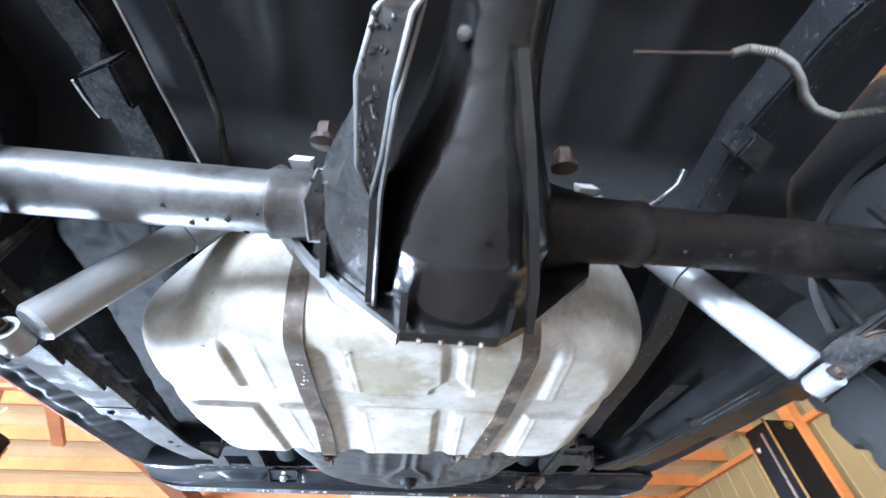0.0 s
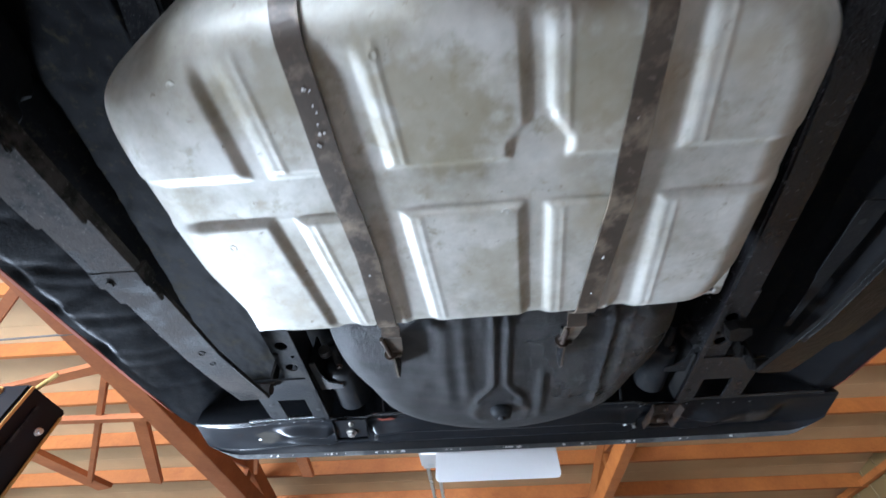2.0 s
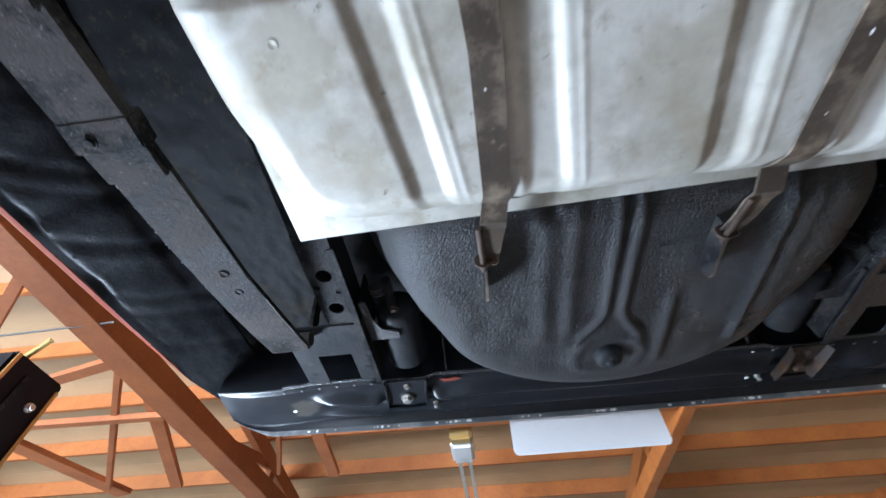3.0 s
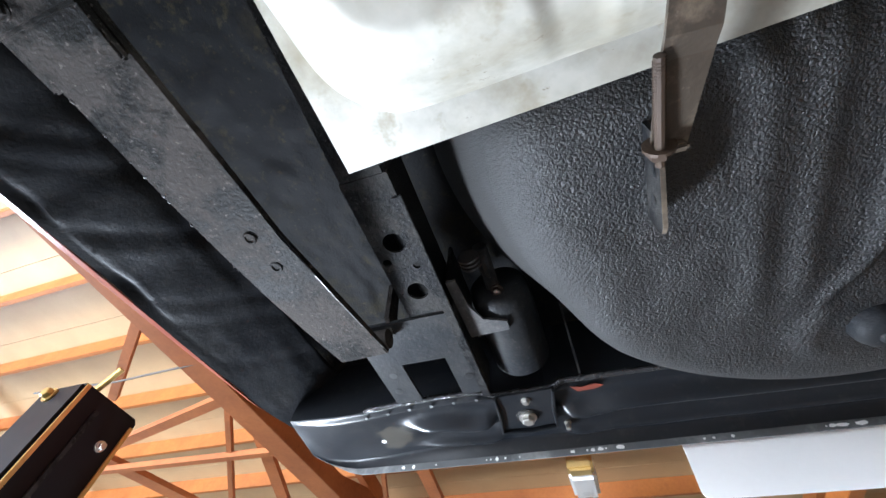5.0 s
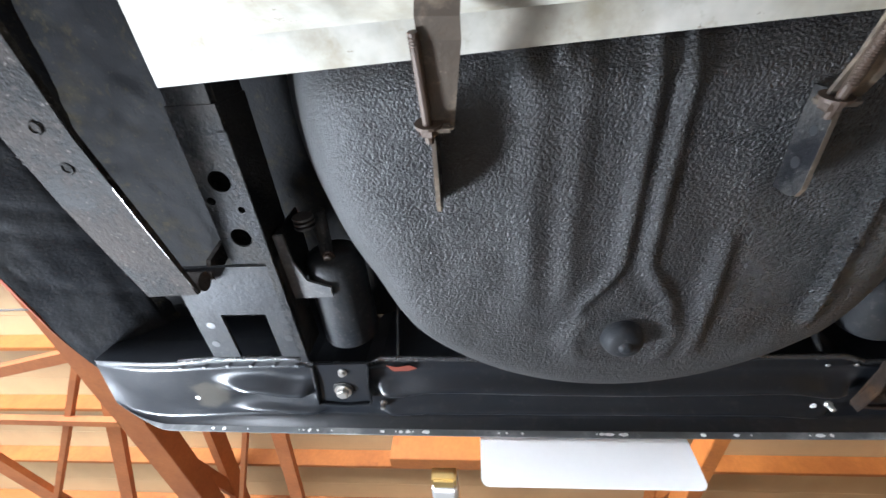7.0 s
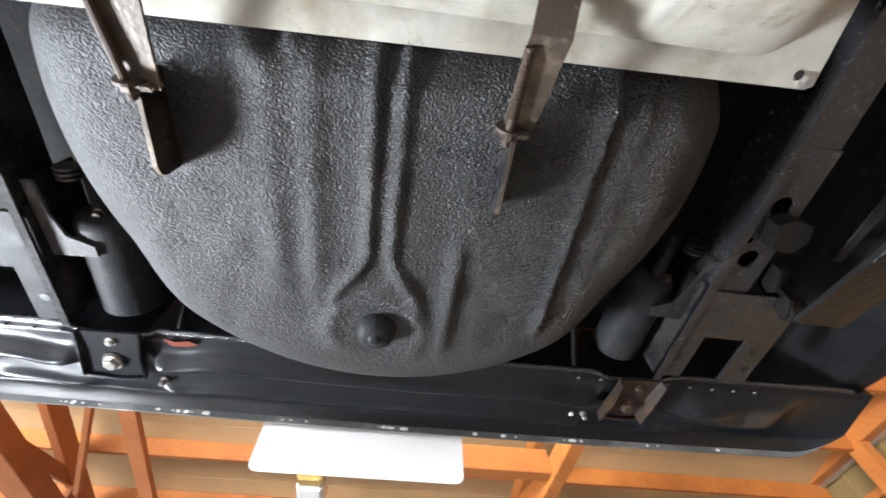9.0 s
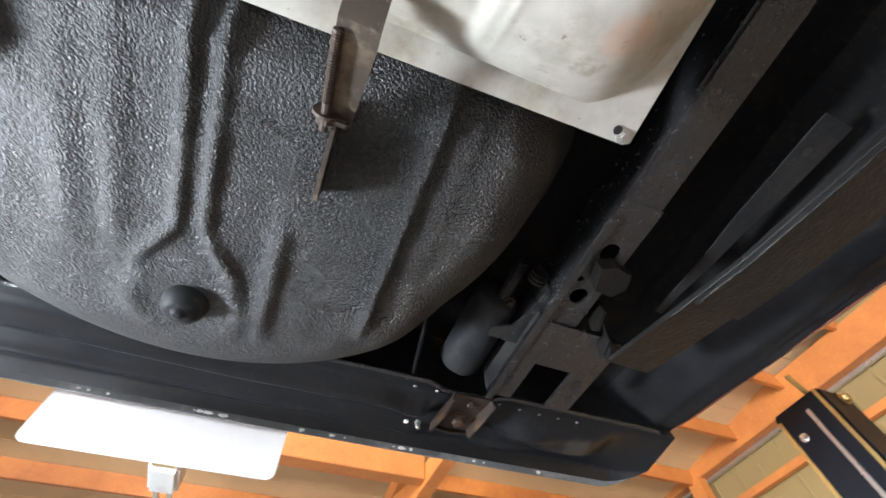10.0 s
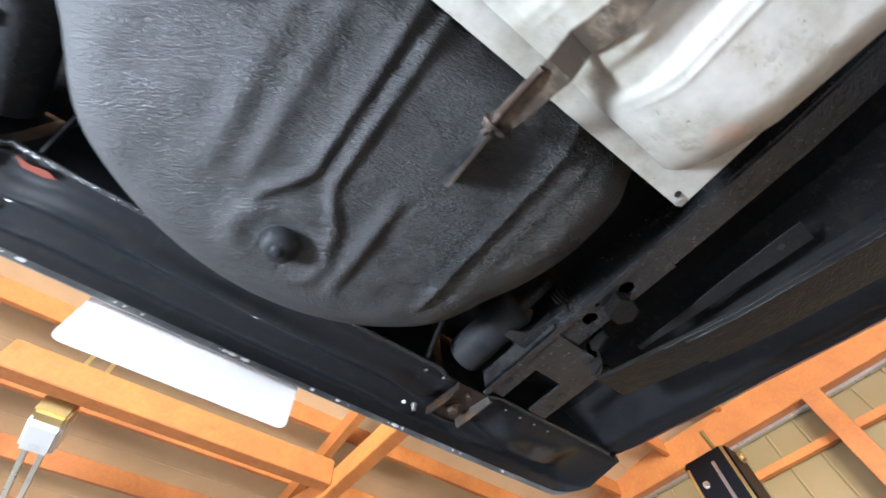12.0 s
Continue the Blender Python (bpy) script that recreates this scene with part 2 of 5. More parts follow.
def speckle(m, colour, scale, low, high):
    """Adds small dirt specks of a colour to a material made above."""
    nt = m.node_tree
    b = nt.nodes["Principled BSDF"]
    src = b.inputs["Base Color"].links[0].from_socket
    coord = nt.nodes.new("ShaderNodeTexCoord")
    n = nt.nodes.new("ShaderNodeTexNoise")
    n.inputs["Scale"].default_value, n.inputs["Detail"].default_value, n.inputs["Roughness"].default_value = scale, 4.0, 0.7
    r = nt.nodes.new("ShaderNodeMapRange")
    r.inputs["From Min"].default_value, r.inputs["From Max"].default_value = low, high
    x = nt.nodes.new("ShaderNodeMix")
    x.data_type = "RGBA"
    x.inputs["B"].default_value = (*colour, 1)
    nt.links.new(coord.outputs["Object"], n.inputs["Vector"])
    nt.links.new(n.outputs["Fac"], r.inputs["Value"])
    nt.links.new(r.outputs["Result"], x.inputs["Factor"])
    nt.links.new(src, x.inputs["A"])
    nt.links.new(x.outputs["Result"], b.inputs["Base Color"])


speckle(M_TANK, (0.30, 0.27, 0.20), 28, 0.56, 0.72)
speckle(M_TANK, (0.16, 0.13, 0.09), 75, 0.66, 0.74)
speckle(M_TANK, (0.30, 0.25, 0.16), 5, 0.56, 0.8)
speckle(M_STRAP, (0.24, 0.20, 0.16), 60, 0.60, 0.74)


def pebbled(m, scale, size, centre, rim, dust, wet, wet_reach):
    """Gives a material the grainy relief of sprayed stone-chip coating, dusty towards the rim of a round and wet with oil about one place."""
    nt = m.node_tree
    b = nt.nodes["Principled BSDF"]
    vec = nt.nodes.new("ShaderNodeTexCoord").outputs["Object"]

    def node(kind, **values):
        n = nt.nodes.new(kind)
        for key, v in values.items():
            n.inputs[key.replace("_", " ")].default_value = v
        return n

    def maths(operation, a, c):
        n = nt.nodes.new("ShaderNodeMath")
        n.operation = operation
        for sock, v in zip(n.inputs, (a, c)):
            if isinstance(v, float):
                sock.default_value = v
            else:
                nt.links.new(v, sock)
        return n.outputs[0]

    warp = node("ShaderNodeTexNoise", Scale=scale * 0.8, Detail=2.0)
    nt.links.new(vec, warp.inputs["Vector"])
    shift = nt.nodes.new("ShaderNodeVectorMath")
    shift.operation = "MULTIPLY_ADD"
    shift.inputs[1].default_value = (0.9 / scale,) * 3
    nt.links.new(warp.outputs["Color"], shift.inputs[0])
    nt.links.new(vec, shift.inputs[2])
    grains = []
    for sc in (scale, scale * 1.9):
        cell = node("ShaderNodeTexVoronoi", Scale=sc)
        nt.links.new(shift.outputs[0], cell.inputs["Vector"])
        grains.append(cell.outputs["Distance"])
    speck = node("ShaderNodeTexNoise", Scale=scale * 0.35, Detail=5.0, Roughness=0.65)
    nt.links.new(vec, speck.inputs["Vector"])
    height = maths("ADD", maths("MULTIPLY", grains[0], -0.75), maths("MULTIPLY", grains[1], -0.4))
    height = maths("ADD", height, maths("MULTIPLY", speck.outputs["Fac"], 1.1))
    flat = nt.nodes.new("ShaderNodeVectorMath")
    flat.operation = "MULTIPLY"
    flat.inputs[1].default_value = (1, 1, 0)
    nt.links.new(vec, flat.inputs[0])
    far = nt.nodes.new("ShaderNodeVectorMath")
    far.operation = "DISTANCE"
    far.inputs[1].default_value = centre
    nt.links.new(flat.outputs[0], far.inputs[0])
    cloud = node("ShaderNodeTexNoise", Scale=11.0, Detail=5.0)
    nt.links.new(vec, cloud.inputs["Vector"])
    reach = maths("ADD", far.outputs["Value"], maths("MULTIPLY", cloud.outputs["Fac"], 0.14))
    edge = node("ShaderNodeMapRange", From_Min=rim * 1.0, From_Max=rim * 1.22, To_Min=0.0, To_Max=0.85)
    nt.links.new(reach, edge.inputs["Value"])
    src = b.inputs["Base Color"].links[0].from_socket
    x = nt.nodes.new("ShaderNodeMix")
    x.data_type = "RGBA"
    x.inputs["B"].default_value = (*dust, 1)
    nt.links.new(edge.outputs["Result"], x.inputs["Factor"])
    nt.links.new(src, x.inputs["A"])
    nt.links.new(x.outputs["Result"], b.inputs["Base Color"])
    rough = maths("ADD", b.inputs["Roughness"].links[0].from_socket, maths("MULTIPLY", edge.outputs["Result"], 0.4))
    oily = nt.nodes.new("ShaderNodeVectorMath")
    oily.operation = "DISTANCE"
    oily.inputs[1].default_value = wet
    nt.links.new(flat.outputs[0], oily.inputs[0])
    soak = node("ShaderNodeMapRange", From_Min=wet_reach * 1.1, From_Max=wet_reach * 0.6, To_Min=0.0, To_Max=1.0)
    nt.links.new(maths("ADD", oily.outputs["Value"], maths("MULTIPLY", maths("SUBTRACT", cloud.outputs["Fac"], 0.5), 0.16)), soak.inputs["Value"])
    nt.links.new(maths("SUBTRACT", rough, maths("MULTIPLY", soak.outputs["Result"], 0.22)), b.inputs["Roughness"])
    bn = node("ShaderNodeBump")
    nt.links.new(maths("MULTIPLY_ADD", soak.outputs["Result"], size * 0.95), bn.inputs["Distance"])
    bn.inputs["Distance"].links[0].from_node.inputs[2].default_value = size
    nt.links.new(maths("SUBTRACT", 1.0, maths("MULTIPLY", edge.outputs["Result"], 0.5)), bn.inputs["Strength"])
    nt.links.new(height, bn.inputs["Height"])
    nt.links.new(bn.outputs[0], b.inputs["Normal"])


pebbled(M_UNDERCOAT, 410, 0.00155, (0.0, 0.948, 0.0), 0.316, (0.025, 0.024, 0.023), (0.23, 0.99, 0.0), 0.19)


def stain(m, centre, reach, colour, most=0.8):
    """Adds one irregular stain about a place to a material made above."""
    nt = m.node_tree
    b = nt.nodes["Principled BSDF"]
    src = b.inputs["Base Color"].links[0].from_socket
    coord = nt.nodes.new("ShaderNodeTexCoord")
    wob = nt.nodes.new("ShaderNodeTexNoise")
    wob.inputs["Scale"].default_value, wob.inputs["Detail"].default_value = 30.0, 8.0
    nt.links.new(coord.outputs["Object"], wob.inputs["Vector"])
    off = nt.nodes.new("ShaderNodeVectorMath")
    off.operation = "MULTIPLY_ADD"
    off.inputs[1].default_value, off.inputs[2].default_value = (reach * 2,) * 3, (-reach,) * 3
    nt.links.new(wob.outputs["Color"], off.inputs[0])
    add = nt.nodes.new("ShaderNodeVectorMath")
    nt.links.new(coord.outputs["Object"], add.inputs[0])
    nt.links.new(off.outputs[0], add.inputs[1])
    far = nt.nodes.new("ShaderNodeVectorMath")
    far.operation = "DISTANCE"
    far.inputs[1].default_value = centre
    nt.links.new(add.outputs[0], far.inputs[0])
    r = nt.nodes.new("ShaderNodeMapRange")
    r.interpolation_type = "SMOOTHSTEP"
    for k, v in (("From Min", reach), ("From Max", reach * 0.6), ("To Min", 0.0), ("To Max", most)):
        r.inputs[k].default_value = v
    nt.links.new(far.outputs["Value"], r.inputs["Value"])
    x = nt.nodes.new("ShaderNodeMix")
    x.data_type = "RGBA"
    x.inputs["B"].default_value = (*colour, 1)
    nt.links.new(r.outputs["Result"], x.inputs["Factor"])
    nt.links.new(src, x.inputs["A"])
    nt.links.new(x.outputs["Result"], b.inputs["Base Color"])


stain(M_TANK, (-0.075, 0.50, 1.83), 0.08, (0.215, 0.18, 0.10), 0.55)
stain(M_TANK, (0.08, 0.47, 1.83), 0.06, (0.27, 0.24, 0.16), 0.6)
stain(M_TANK, (-0.21, 0.46, 1.83), 0.05, (0.25, 0.22, 0.15), 0.6)
stain(M_TANK, (-0.33, 0.66, 1.83), 0.05, (0.30, 0.26, 0.18), 0.5)
stain(M_TANK, (0.262, 0.782, 1.83), 0.018, (0.60, 0.36, 0.26), 0.4)
stain(M_TANK, (-0.02, 0.70, 1.83), 0.06, (0.33, 0.30, 0.22), 0.5)
stain(M_BLACK, (-0.575, 1.335, 1.945), 0.035, (0.07, 0.062, 0.048), 0.45)
stain(M_BLACK, (0.60, 1.325, 1.93), 0.03, (0.10, 0.094, 0.085), 0.3)
M_GREYSPOT = material("bare_metal_speck", (0.72, 0.72, 0.70), 0.5)


# ---- building helpers ----
def link(name, bm, mat, smooth=False, angle=40):
    me = bpy.data.meshes.new(name)
    bmesh.ops.recalc_face_normals(bm, faces=bm.faces)
    bm.to_mesh(me)
    bm.free()
    me.materials.append(mat)
    if smooth:
        me.polygons.foreach_set("use_smooth", [True] * len(me.polygons))
        me.set_sharp_from_angle(angle=radians(angle))
    return new(name, me)


def part(name, bm, mat, parent, label="", smooth=False, angle=40):
    ob = link(name, bm, mat, smooth, angle)
    ob.parent = parent
    if parent.parent is None:
        ob.matrix_parent_inverse = parent.matrix_basis.inverted()
    return tagged(ob, label) if label else ob


def thing(name, where, label, category, group="", kind=""):
    ob = new(name)
    ob.empty_display_size = 0.05
    ob.matrix_basis = Matrix.Translation(where)
    return tagged(ob, label, category, group, kind)


def bm_box(lo, hi, bevel=0.0, bm=None):
    bm = bm or bmesh.new()
    m = Matrix.LocRotScale([(a + b) / 2 for a, b in zip(lo, hi)], None, [b - a for a, b in zip(lo, hi)])
    r = bmesh.ops.create_cube(bm, size=1, matrix=m)
    if bevel:
        edges = {e for v in r["verts"] for e in v.link_edges}
        bmesh.ops.bevel(bm, geom=list(edges), offset=bevel, segments=2, affect="EDGES", clamp_overlap=True)
    return bm


def frame_along(points):
    pts = [Vector(p) for p in points]
    out = []
    for k, p in enumerate(pts):
        d = (pts[min(k + 1, len(pts) - 1)] - pts[max(k - 1, 0)]).normalized()
        out.append((p, d))
    return out


def bm_tube(points, radius, sides=14, caps=True, bm=None):
    """A round bar or pipe along points; radius may be one number or one for each point."""
    bm = bm or bmesh.new()
    radii = radius if isinstance(radius, (list, tuple)) else [radius] * len(points)
    rings, side = [], None
    for (p, d), r in zip(frame_along(points), radii):
        if side is None:
            side = d.orthogonal().normalized()
        side = (side - d * side.dot(d)).normalized()
        up = d.cross(side)
        rings.append([bm.verts.new(p + r * (math.cos(a) * side + math.sin(a) * up)) for a in (2 * math.pi * k / sides for k in range(sides))])
    for a, b in zip(rings, rings[1:]):
        for k in range(sides):
            bm.faces.new((a[k], a[(k + 1) % sides], b[(k + 1) % sides], b[k]))
    if caps:
        bm.faces.new(rings[0][::-1])
        bm.faces.new(rings[-1])
    return bm


def bm_strip(points, width, thick, side=(1, 0, 0), bm=None, bevel=0.0, ends=True):
    """A flat bar of rectangular section along points; width and thick may vary along it. side: the direction of its width."""
    bm = bm or bmesh.new()
    n = len(points)
    ws = width if isinstance(width, (list, tuple)) else [width] * n
    ts = thick if isinstance(thick, (list, tuple)) else [thick] * n
    rings = []
    for (p, d), w, t in zip(frame_along(points), ws, ts):
        s = Vector(side)
        s = (s - d * s.dot(d)).normalized()
        u = s.cross(d).normalized()
        rings.append([bm.verts.new(p + s * a * w / 2 + u * b * t / 2) for a, b in ((-1, -1), (1, -1), (1, 1), (-1, 1))])
    for a, b in zip(rings, rings[1:]):
        for k in range(4):
            bm.faces.new((a[k], a[(k + 1) % 4], b[(k + 1) % 4], b[k]))
    bm.faces.new(rings[0][::-1])
    bm.faces.new(rings[-1])
    if bevel:
        along = [e for a, b in zip(rings, rings[1:]) for k in range(4) for e in a[k].link_edges if e.other_vert(a[k]) is b[k]]
        around = [e for r in (rings[0], rings[-1]) if ends for k in range(4) for e in r[k].link_edges if e.other_vert(r[k]) is r[(k + 1) % 4]]
        bmesh.ops.bevel(bm, geom=along + around, offset=bevel, segments=2, affect="EDGES", clamp_overlap=True)
    return bm


def bm_prism(outline, lo, hi, axis="z", bm=None):
    """A plate with this outline, between lo and hi along axis."""
    bm = bm or bmesh.new()

    def at(a, b, h):
        return {"z": (a, b, h), "y": (a, h, b), "x": (h, a, b)}[axis]

    low = [bm.verts.new(at(a, b, lo)) for a, b in outline]
    high = [bm.verts.new(at(a, b, hi)) for a, b in outline]
    n = len(outline)
    for k in range(n):
        bm.faces.new((low[k], low[(k + 1) % n], high[(k + 1) % n], high[k]))
    bm.faces.new(low[::-1])
    bm.faces.new(high)
    return bm


def bm_lathe(profile, centre, axis, sides=40, bm=None):
    """Profile of (distance along axis, radius), turned about axis through centre."""
    bm = bm or bmesh.new()
    d = Vector(axis).normalized()
    s = d.orthogonal().normalized()
    u = d.cross(s)
    rings = []
    for h, r in profile:
        rings.append([bm.verts.new(Vector(centre) + d * h + max(r, 1e-4) * (math.cos(a) * s + math.sin(a) * u)) for a in (2 * math.pi * k / sides for k in range(sides))])
    for a, b in zip(rings, rings[1:]):
        for k in range(sides):
            bm.faces.new((a[k], a[(k + 1) % sides], b[(k + 1) % sides], b[k]))
    return bm


def bm_grid(us, vs, place, thick=None, bm=None):
    """A sheet over us x vs through place(u, v); thick: a vector by which a second skin is set off."""
    bm = bm or bmesh.new()
    skins = []
    for off in ([Vector((0, 0, 0))] + ([Vector(thick)] if thick else [])):
        skins.append([[bm.verts.new(Vector(place(u, v)) + off) for v in vs] for u in us])
    for g in skins:
        for i in range(len(us) - 1):
            for j in range(len(vs) - 1):
                bm.faces.new((g[i][j], g[i + 1][j], g[i + 1][j + 1], g[i][j + 1]))
    if thick:
        a, b = skins
        n, m = len(us) - 1, len(vs) - 1
        for i in range(n):
            bm.faces.new((a[i][0], a[i + 1][0], b[i + 1][0], b[i][0]))
            bm.faces.new((a[i][m], a[i + 1][m], b[i + 1][m], b[i][m]))
        for j in range(m):
            bm.faces.new((a[0][j], a[0][j + 1], b[0][j + 1], b[0][j]))
            bm.faces.new((a[n][j], a[n][j + 1], b[n][j + 1], b[n][j]))
    return bm


def bm_bolt(where, axis, head, length, shank=None, bm=None):
    """A hexagon head with a domed top and its washer."""
    bm = bm or bmesh.new()
    d = Vector(axis).normalized()
    p = Vector(where)
    bm_lathe([(0, 0), (0, head * 1.35), (length * 0.25, head * 1.35), (length * 0.25, 0)], p, d, 16, bm)
    bm_lathe([(length * 0.2, head), (length * 0.85, head), (length, head * 0.78), (length, 0)], p, d, 6, bm)
    if shank:
        bm_tube([p + d * length * 0.5, p + d * (length + shank)], head * 0.45, 8, True, bm)
    return bm


def span(a, b, n):
    return [a + (b - a) * k / (n - 1) for k in range(n)]


def smooth01(x):
    x = min(1.0, max(0.0, x))
    return x * x * (3 - 2 * x)


def between(x, rows):
    """Straight-line interpolation in rows of (x, y)."""
    for (a, p), (b, q) in zip(rows, rows[1:]):
        if x <= b:
            return p + (q - p) * min(1.0, max(0.0, (x - a) / (b - a)))
    return rows[-1][1]


def bm_pierced(x0, x1, y0, y1, z0, z1, holes):
    """A flat plate with round holes (x, y, radius), given from the highest y down."""
    out = [(x0, y0), (x1, y0), (x1, y1), (x0, y1)]
    for hx, hy, r in holes:
        out.append((x0, hy + 1e-4))
        out += [(hx - r * math.cos(a), hy + 1e-4 + r * math.sin(a)) for a in (2 * math.pi * k / 18 for k in range(19))]
        out.append((x0, hy - 1e-4))
    return bm_prism(out, z0, z1, "z")


# ---- the workshop ----


def roof_z(y):
    """Underside of the roof boards, falling gently towards the back of the car."""
    return 4.15 - 0.15 * y


floor = tagged(link("floor", bm_box((-14, -12, -0.2), (9, 14, 0)), M_CONCRETE), "grey worn concrete workshop floor", "floor", kind="structure")

bm = bmesh.new()
bm_box((-9.2, -6.2, 0), (-9.0, -1.55, 5.2), bm=bm)
bm_box((-9.2, 2.35, 0), (-9.0, 9.2, 4.9), bm=bm)
bm_box((-9.2, -1.55, 2.6), (-9.0, 2.35, 4.8), bm=bm)
tagged(link("wall_west", bm, M_WALL), "pale boarded workshop wall with an open doorway", "wall", kind="structure")
bm = bmesh.new()
bm_box((-9.2, -6.4, 0), (-7.2, -6.2, 5.4), bm=bm)
bm_box((-2.6, -6.4, 0), (4.25, -6.2, 5.4), bm=bm)
bm_box((-7.2, -6.4, 2.9), (-2.6, -6.2, 5.4), bm=bm)
tagged(link("wall_south", bm, M_WALL), "pale boarded workshop wall with an open garage doorway", "wall", kind="structure")
tagged(link("wall_north", bm_box((-9.2, 9.0, 0), (4.25, 9.2, 3.2)), M_WALL), "pale boarded workshop end wall", "wall", kind="structure")

# ribbed steel wall cladding: flat sheet with pressed ribs every 0.23 m
ys = []
k = -6.2
while k < 9.0:
    ys += [(k, 0.0), (k + 0.212, 0.0), (k + 0.217, 0.008), (k + 0.228, 0.008), (k + 0.233, 0.0)]
    k += 0.236
bm = bmesh.new()
cols = [(bm.verts.new((4.05 - d, y, 0)), bm.verts.new((4.05 - d, y, 5.3)), bm.verts.new((4.2, y, 5.3)), bm.verts.new((4.2, y, 0))) for y, d in ys]
for a, b in zip(cols, cols[1:]):
    for j in range(4):
        bm.faces.new((a[j], b[j], b[(j + 1) % 4], a[(j + 1) % 4]))
bm.faces.new(cols[0])
bm.faces.new(cols[-1][::-1])
tagged(link("wall_east", bm, M_WALLSTEEL), "beige ribbed steel workshop wall", "wall", kind="structure")

# roof boards, one mesh
bm = bmesh.new()
y = -6.4
while y < 9.2:
    bm_prism([(y, roof_z(y)), (y + 0.606, roof_z(y + 0.606)), (y + 0.606, roof_z(y + 0.606) + 0.05), (y, roof_z(y) + 0.05)], -9.2, 4.2, "x", bm)
    y += 0.61
tagged(link("ceiling", bm, M_PANEL), "beige insulation boards between roof purlins", "ceiling", kind="structure")


def timber(lo, hi, parent, name="beam"):
    return part(name, bm_box(lo, hi, 0.004), M_WOOD, parent)


def bm_beam(a, b, w, h, bm=None):
    """A sawn timber from a to b; w across, h in depth."""
    a, b = Vector(a), Vector(b)
    d = (b - a).normalized()
    side = Vector((1, 0, 0)) if abs(d.x) < 0.9 else Vector((0, 1, 0))
    return bm_strip([a, b], w, h, side, bm)


# purlins across the building
k = 0
y = -5.6
while y < 8.8:
    z = roof_z(y)
    tagged(link("purlin", bm_box((-9.0, y - 0.019, z - 0.14), (4.04, y + 0.019, z - 0.002), 0.003), M_WOOD),
           "orange-stained timber roof purlin", "purlin", "roof purlins", "structure")
    y += 0.61

# roof trusses along the building
CHORD_Z = 3.02


def roof_truss(x, wood, half=0.045):
    t = thing("roof_truss", (x, 0, CHORD_Z), "orange-stained timber roof truss with webs", "truss", "roof trusses")
    part("bottom_chord", bm_box((x - half, -6.0, CHORD_Z - 0.07), (x + half, 8.9, CHORD_Z + 0.07), 0.004), wood, t)
    bm = bmesh.new()
    top = lambda y: roof_z(y) - 0.22
    bm_beam((x, -6.0, top(-6.0)), (x, 8.9, top(8.9)), 0.06, 0.14, bm)
    part("top_chord", bm, wood, t)
    for a, b in ((-4.6, -3.2), (-3.2, -3.2), (-1.8, -0.4), (-0.4, -0.4), (2.2, 1.0), (2.2, 2.2), (3.3, 4.4), (4.4, 4.4), (5.6, 4.6), (5.6, 5.6)):
        part("web", bm_beam((x, a, CHORD_Z), (x, b, top(b)), 0.04, 0.085), wood, t)
    return t


# the two western trusses take the copy that carries their dimmer light
for x, wood, half in ((-6.0, M_WOOD_DIM, 0.07), (-2.27, M_WOOD_DIM, 0.092), (1.15, M_WOOD, 0.045)):
    roof_truss(x, wood, half)

# eave beam and girts on the east wall
tagged(link("trim", bm_box((3.90, -6.0, 3.515), (4.03, 8.9, 3.78), 0.004), M_WOOD), "orange-stained wall plate beam", "beam", kind="structure")
tagged(link("trim", bm_box((3.985, -6.0, 3.49), (4.03, 8.9, 3.513), 0.002), M_STEEL), "bright steel edge strip under the wall plate", "trim", kind="structure")
for y in (-3.8, -1.35, 1.09, 3.53, 5.97, 8.4):
    tagged(link("column", bm_box((3.86, y - 0.07, 0), (3.966, y + 0.07, 3.514), 0.004), M_WOOD), "orange-stained timber wall column", "column", "wall columns", "structure")
for z in (3.235, 2.4, 1.6, 0.8):
    tagged(link("girt", bm_box((3.97, -6.0, z - 0.028), (4.03, 8.9, z + 0.028), 0.003), M_WOOD), "orange-stained timber wall girt", "girt", "wall girts", "structure")

# header beam that carries the door opener
tagged(link("beam", bm_box((-0.75, 3.32, 2.98), (1.10, 3.42, 3.14), 0.004), M_WOOD), "orange-stained timber header beam", "beam", kind="structure")


# bracing between the trusses, in the timber dimmed for the west
for a, b, w in (((-2.35, 2.38, 3.0), (-3.83, 2.74, 3.0), 0.07), ((-2.35, 2.41, 3.0), (-3.48, 4.0, 3.0), 0.035), ((-4.48, 2.90, 2.97), (-2.35, 2.945, 2.97), 0.05), ((-2.24, 2.44, 3.02), (-2.93, 4.1, 3.02), 0.09),
                ((-1.60, 3.0, 3.02), (-1.98, 4.0, 3.02), 0.03), ((-1.41, 3.0, 3.02), (-1.54, 4.1, 3.02), 0.09), ((-3.86, 2.85, 3.03), (-3.48, 4.2, 3.03), 0.16), ((-2.35, 1.66, 3.0), (-3.08, 2.2, 3.0), 0.05)):
    side = Vector((b[1] - a[1], a[0] - b[0], 0))
    tagged(link("brace", bm_strip([a, b], w, 0.04, side), M_WOOD_DIM), "orange-stained timber brace between the trusses", "brace", "roof braces", "structure")
tagged(link("wire", bm_tube([(-3.5, 2.0, 2.96), (-2.8, 2.02, 2.94), (-2.1, 2.02, 2.96)], 0.006, 8), M_HOSE), "pale cable strung below the roof", "cable", kind="structure")


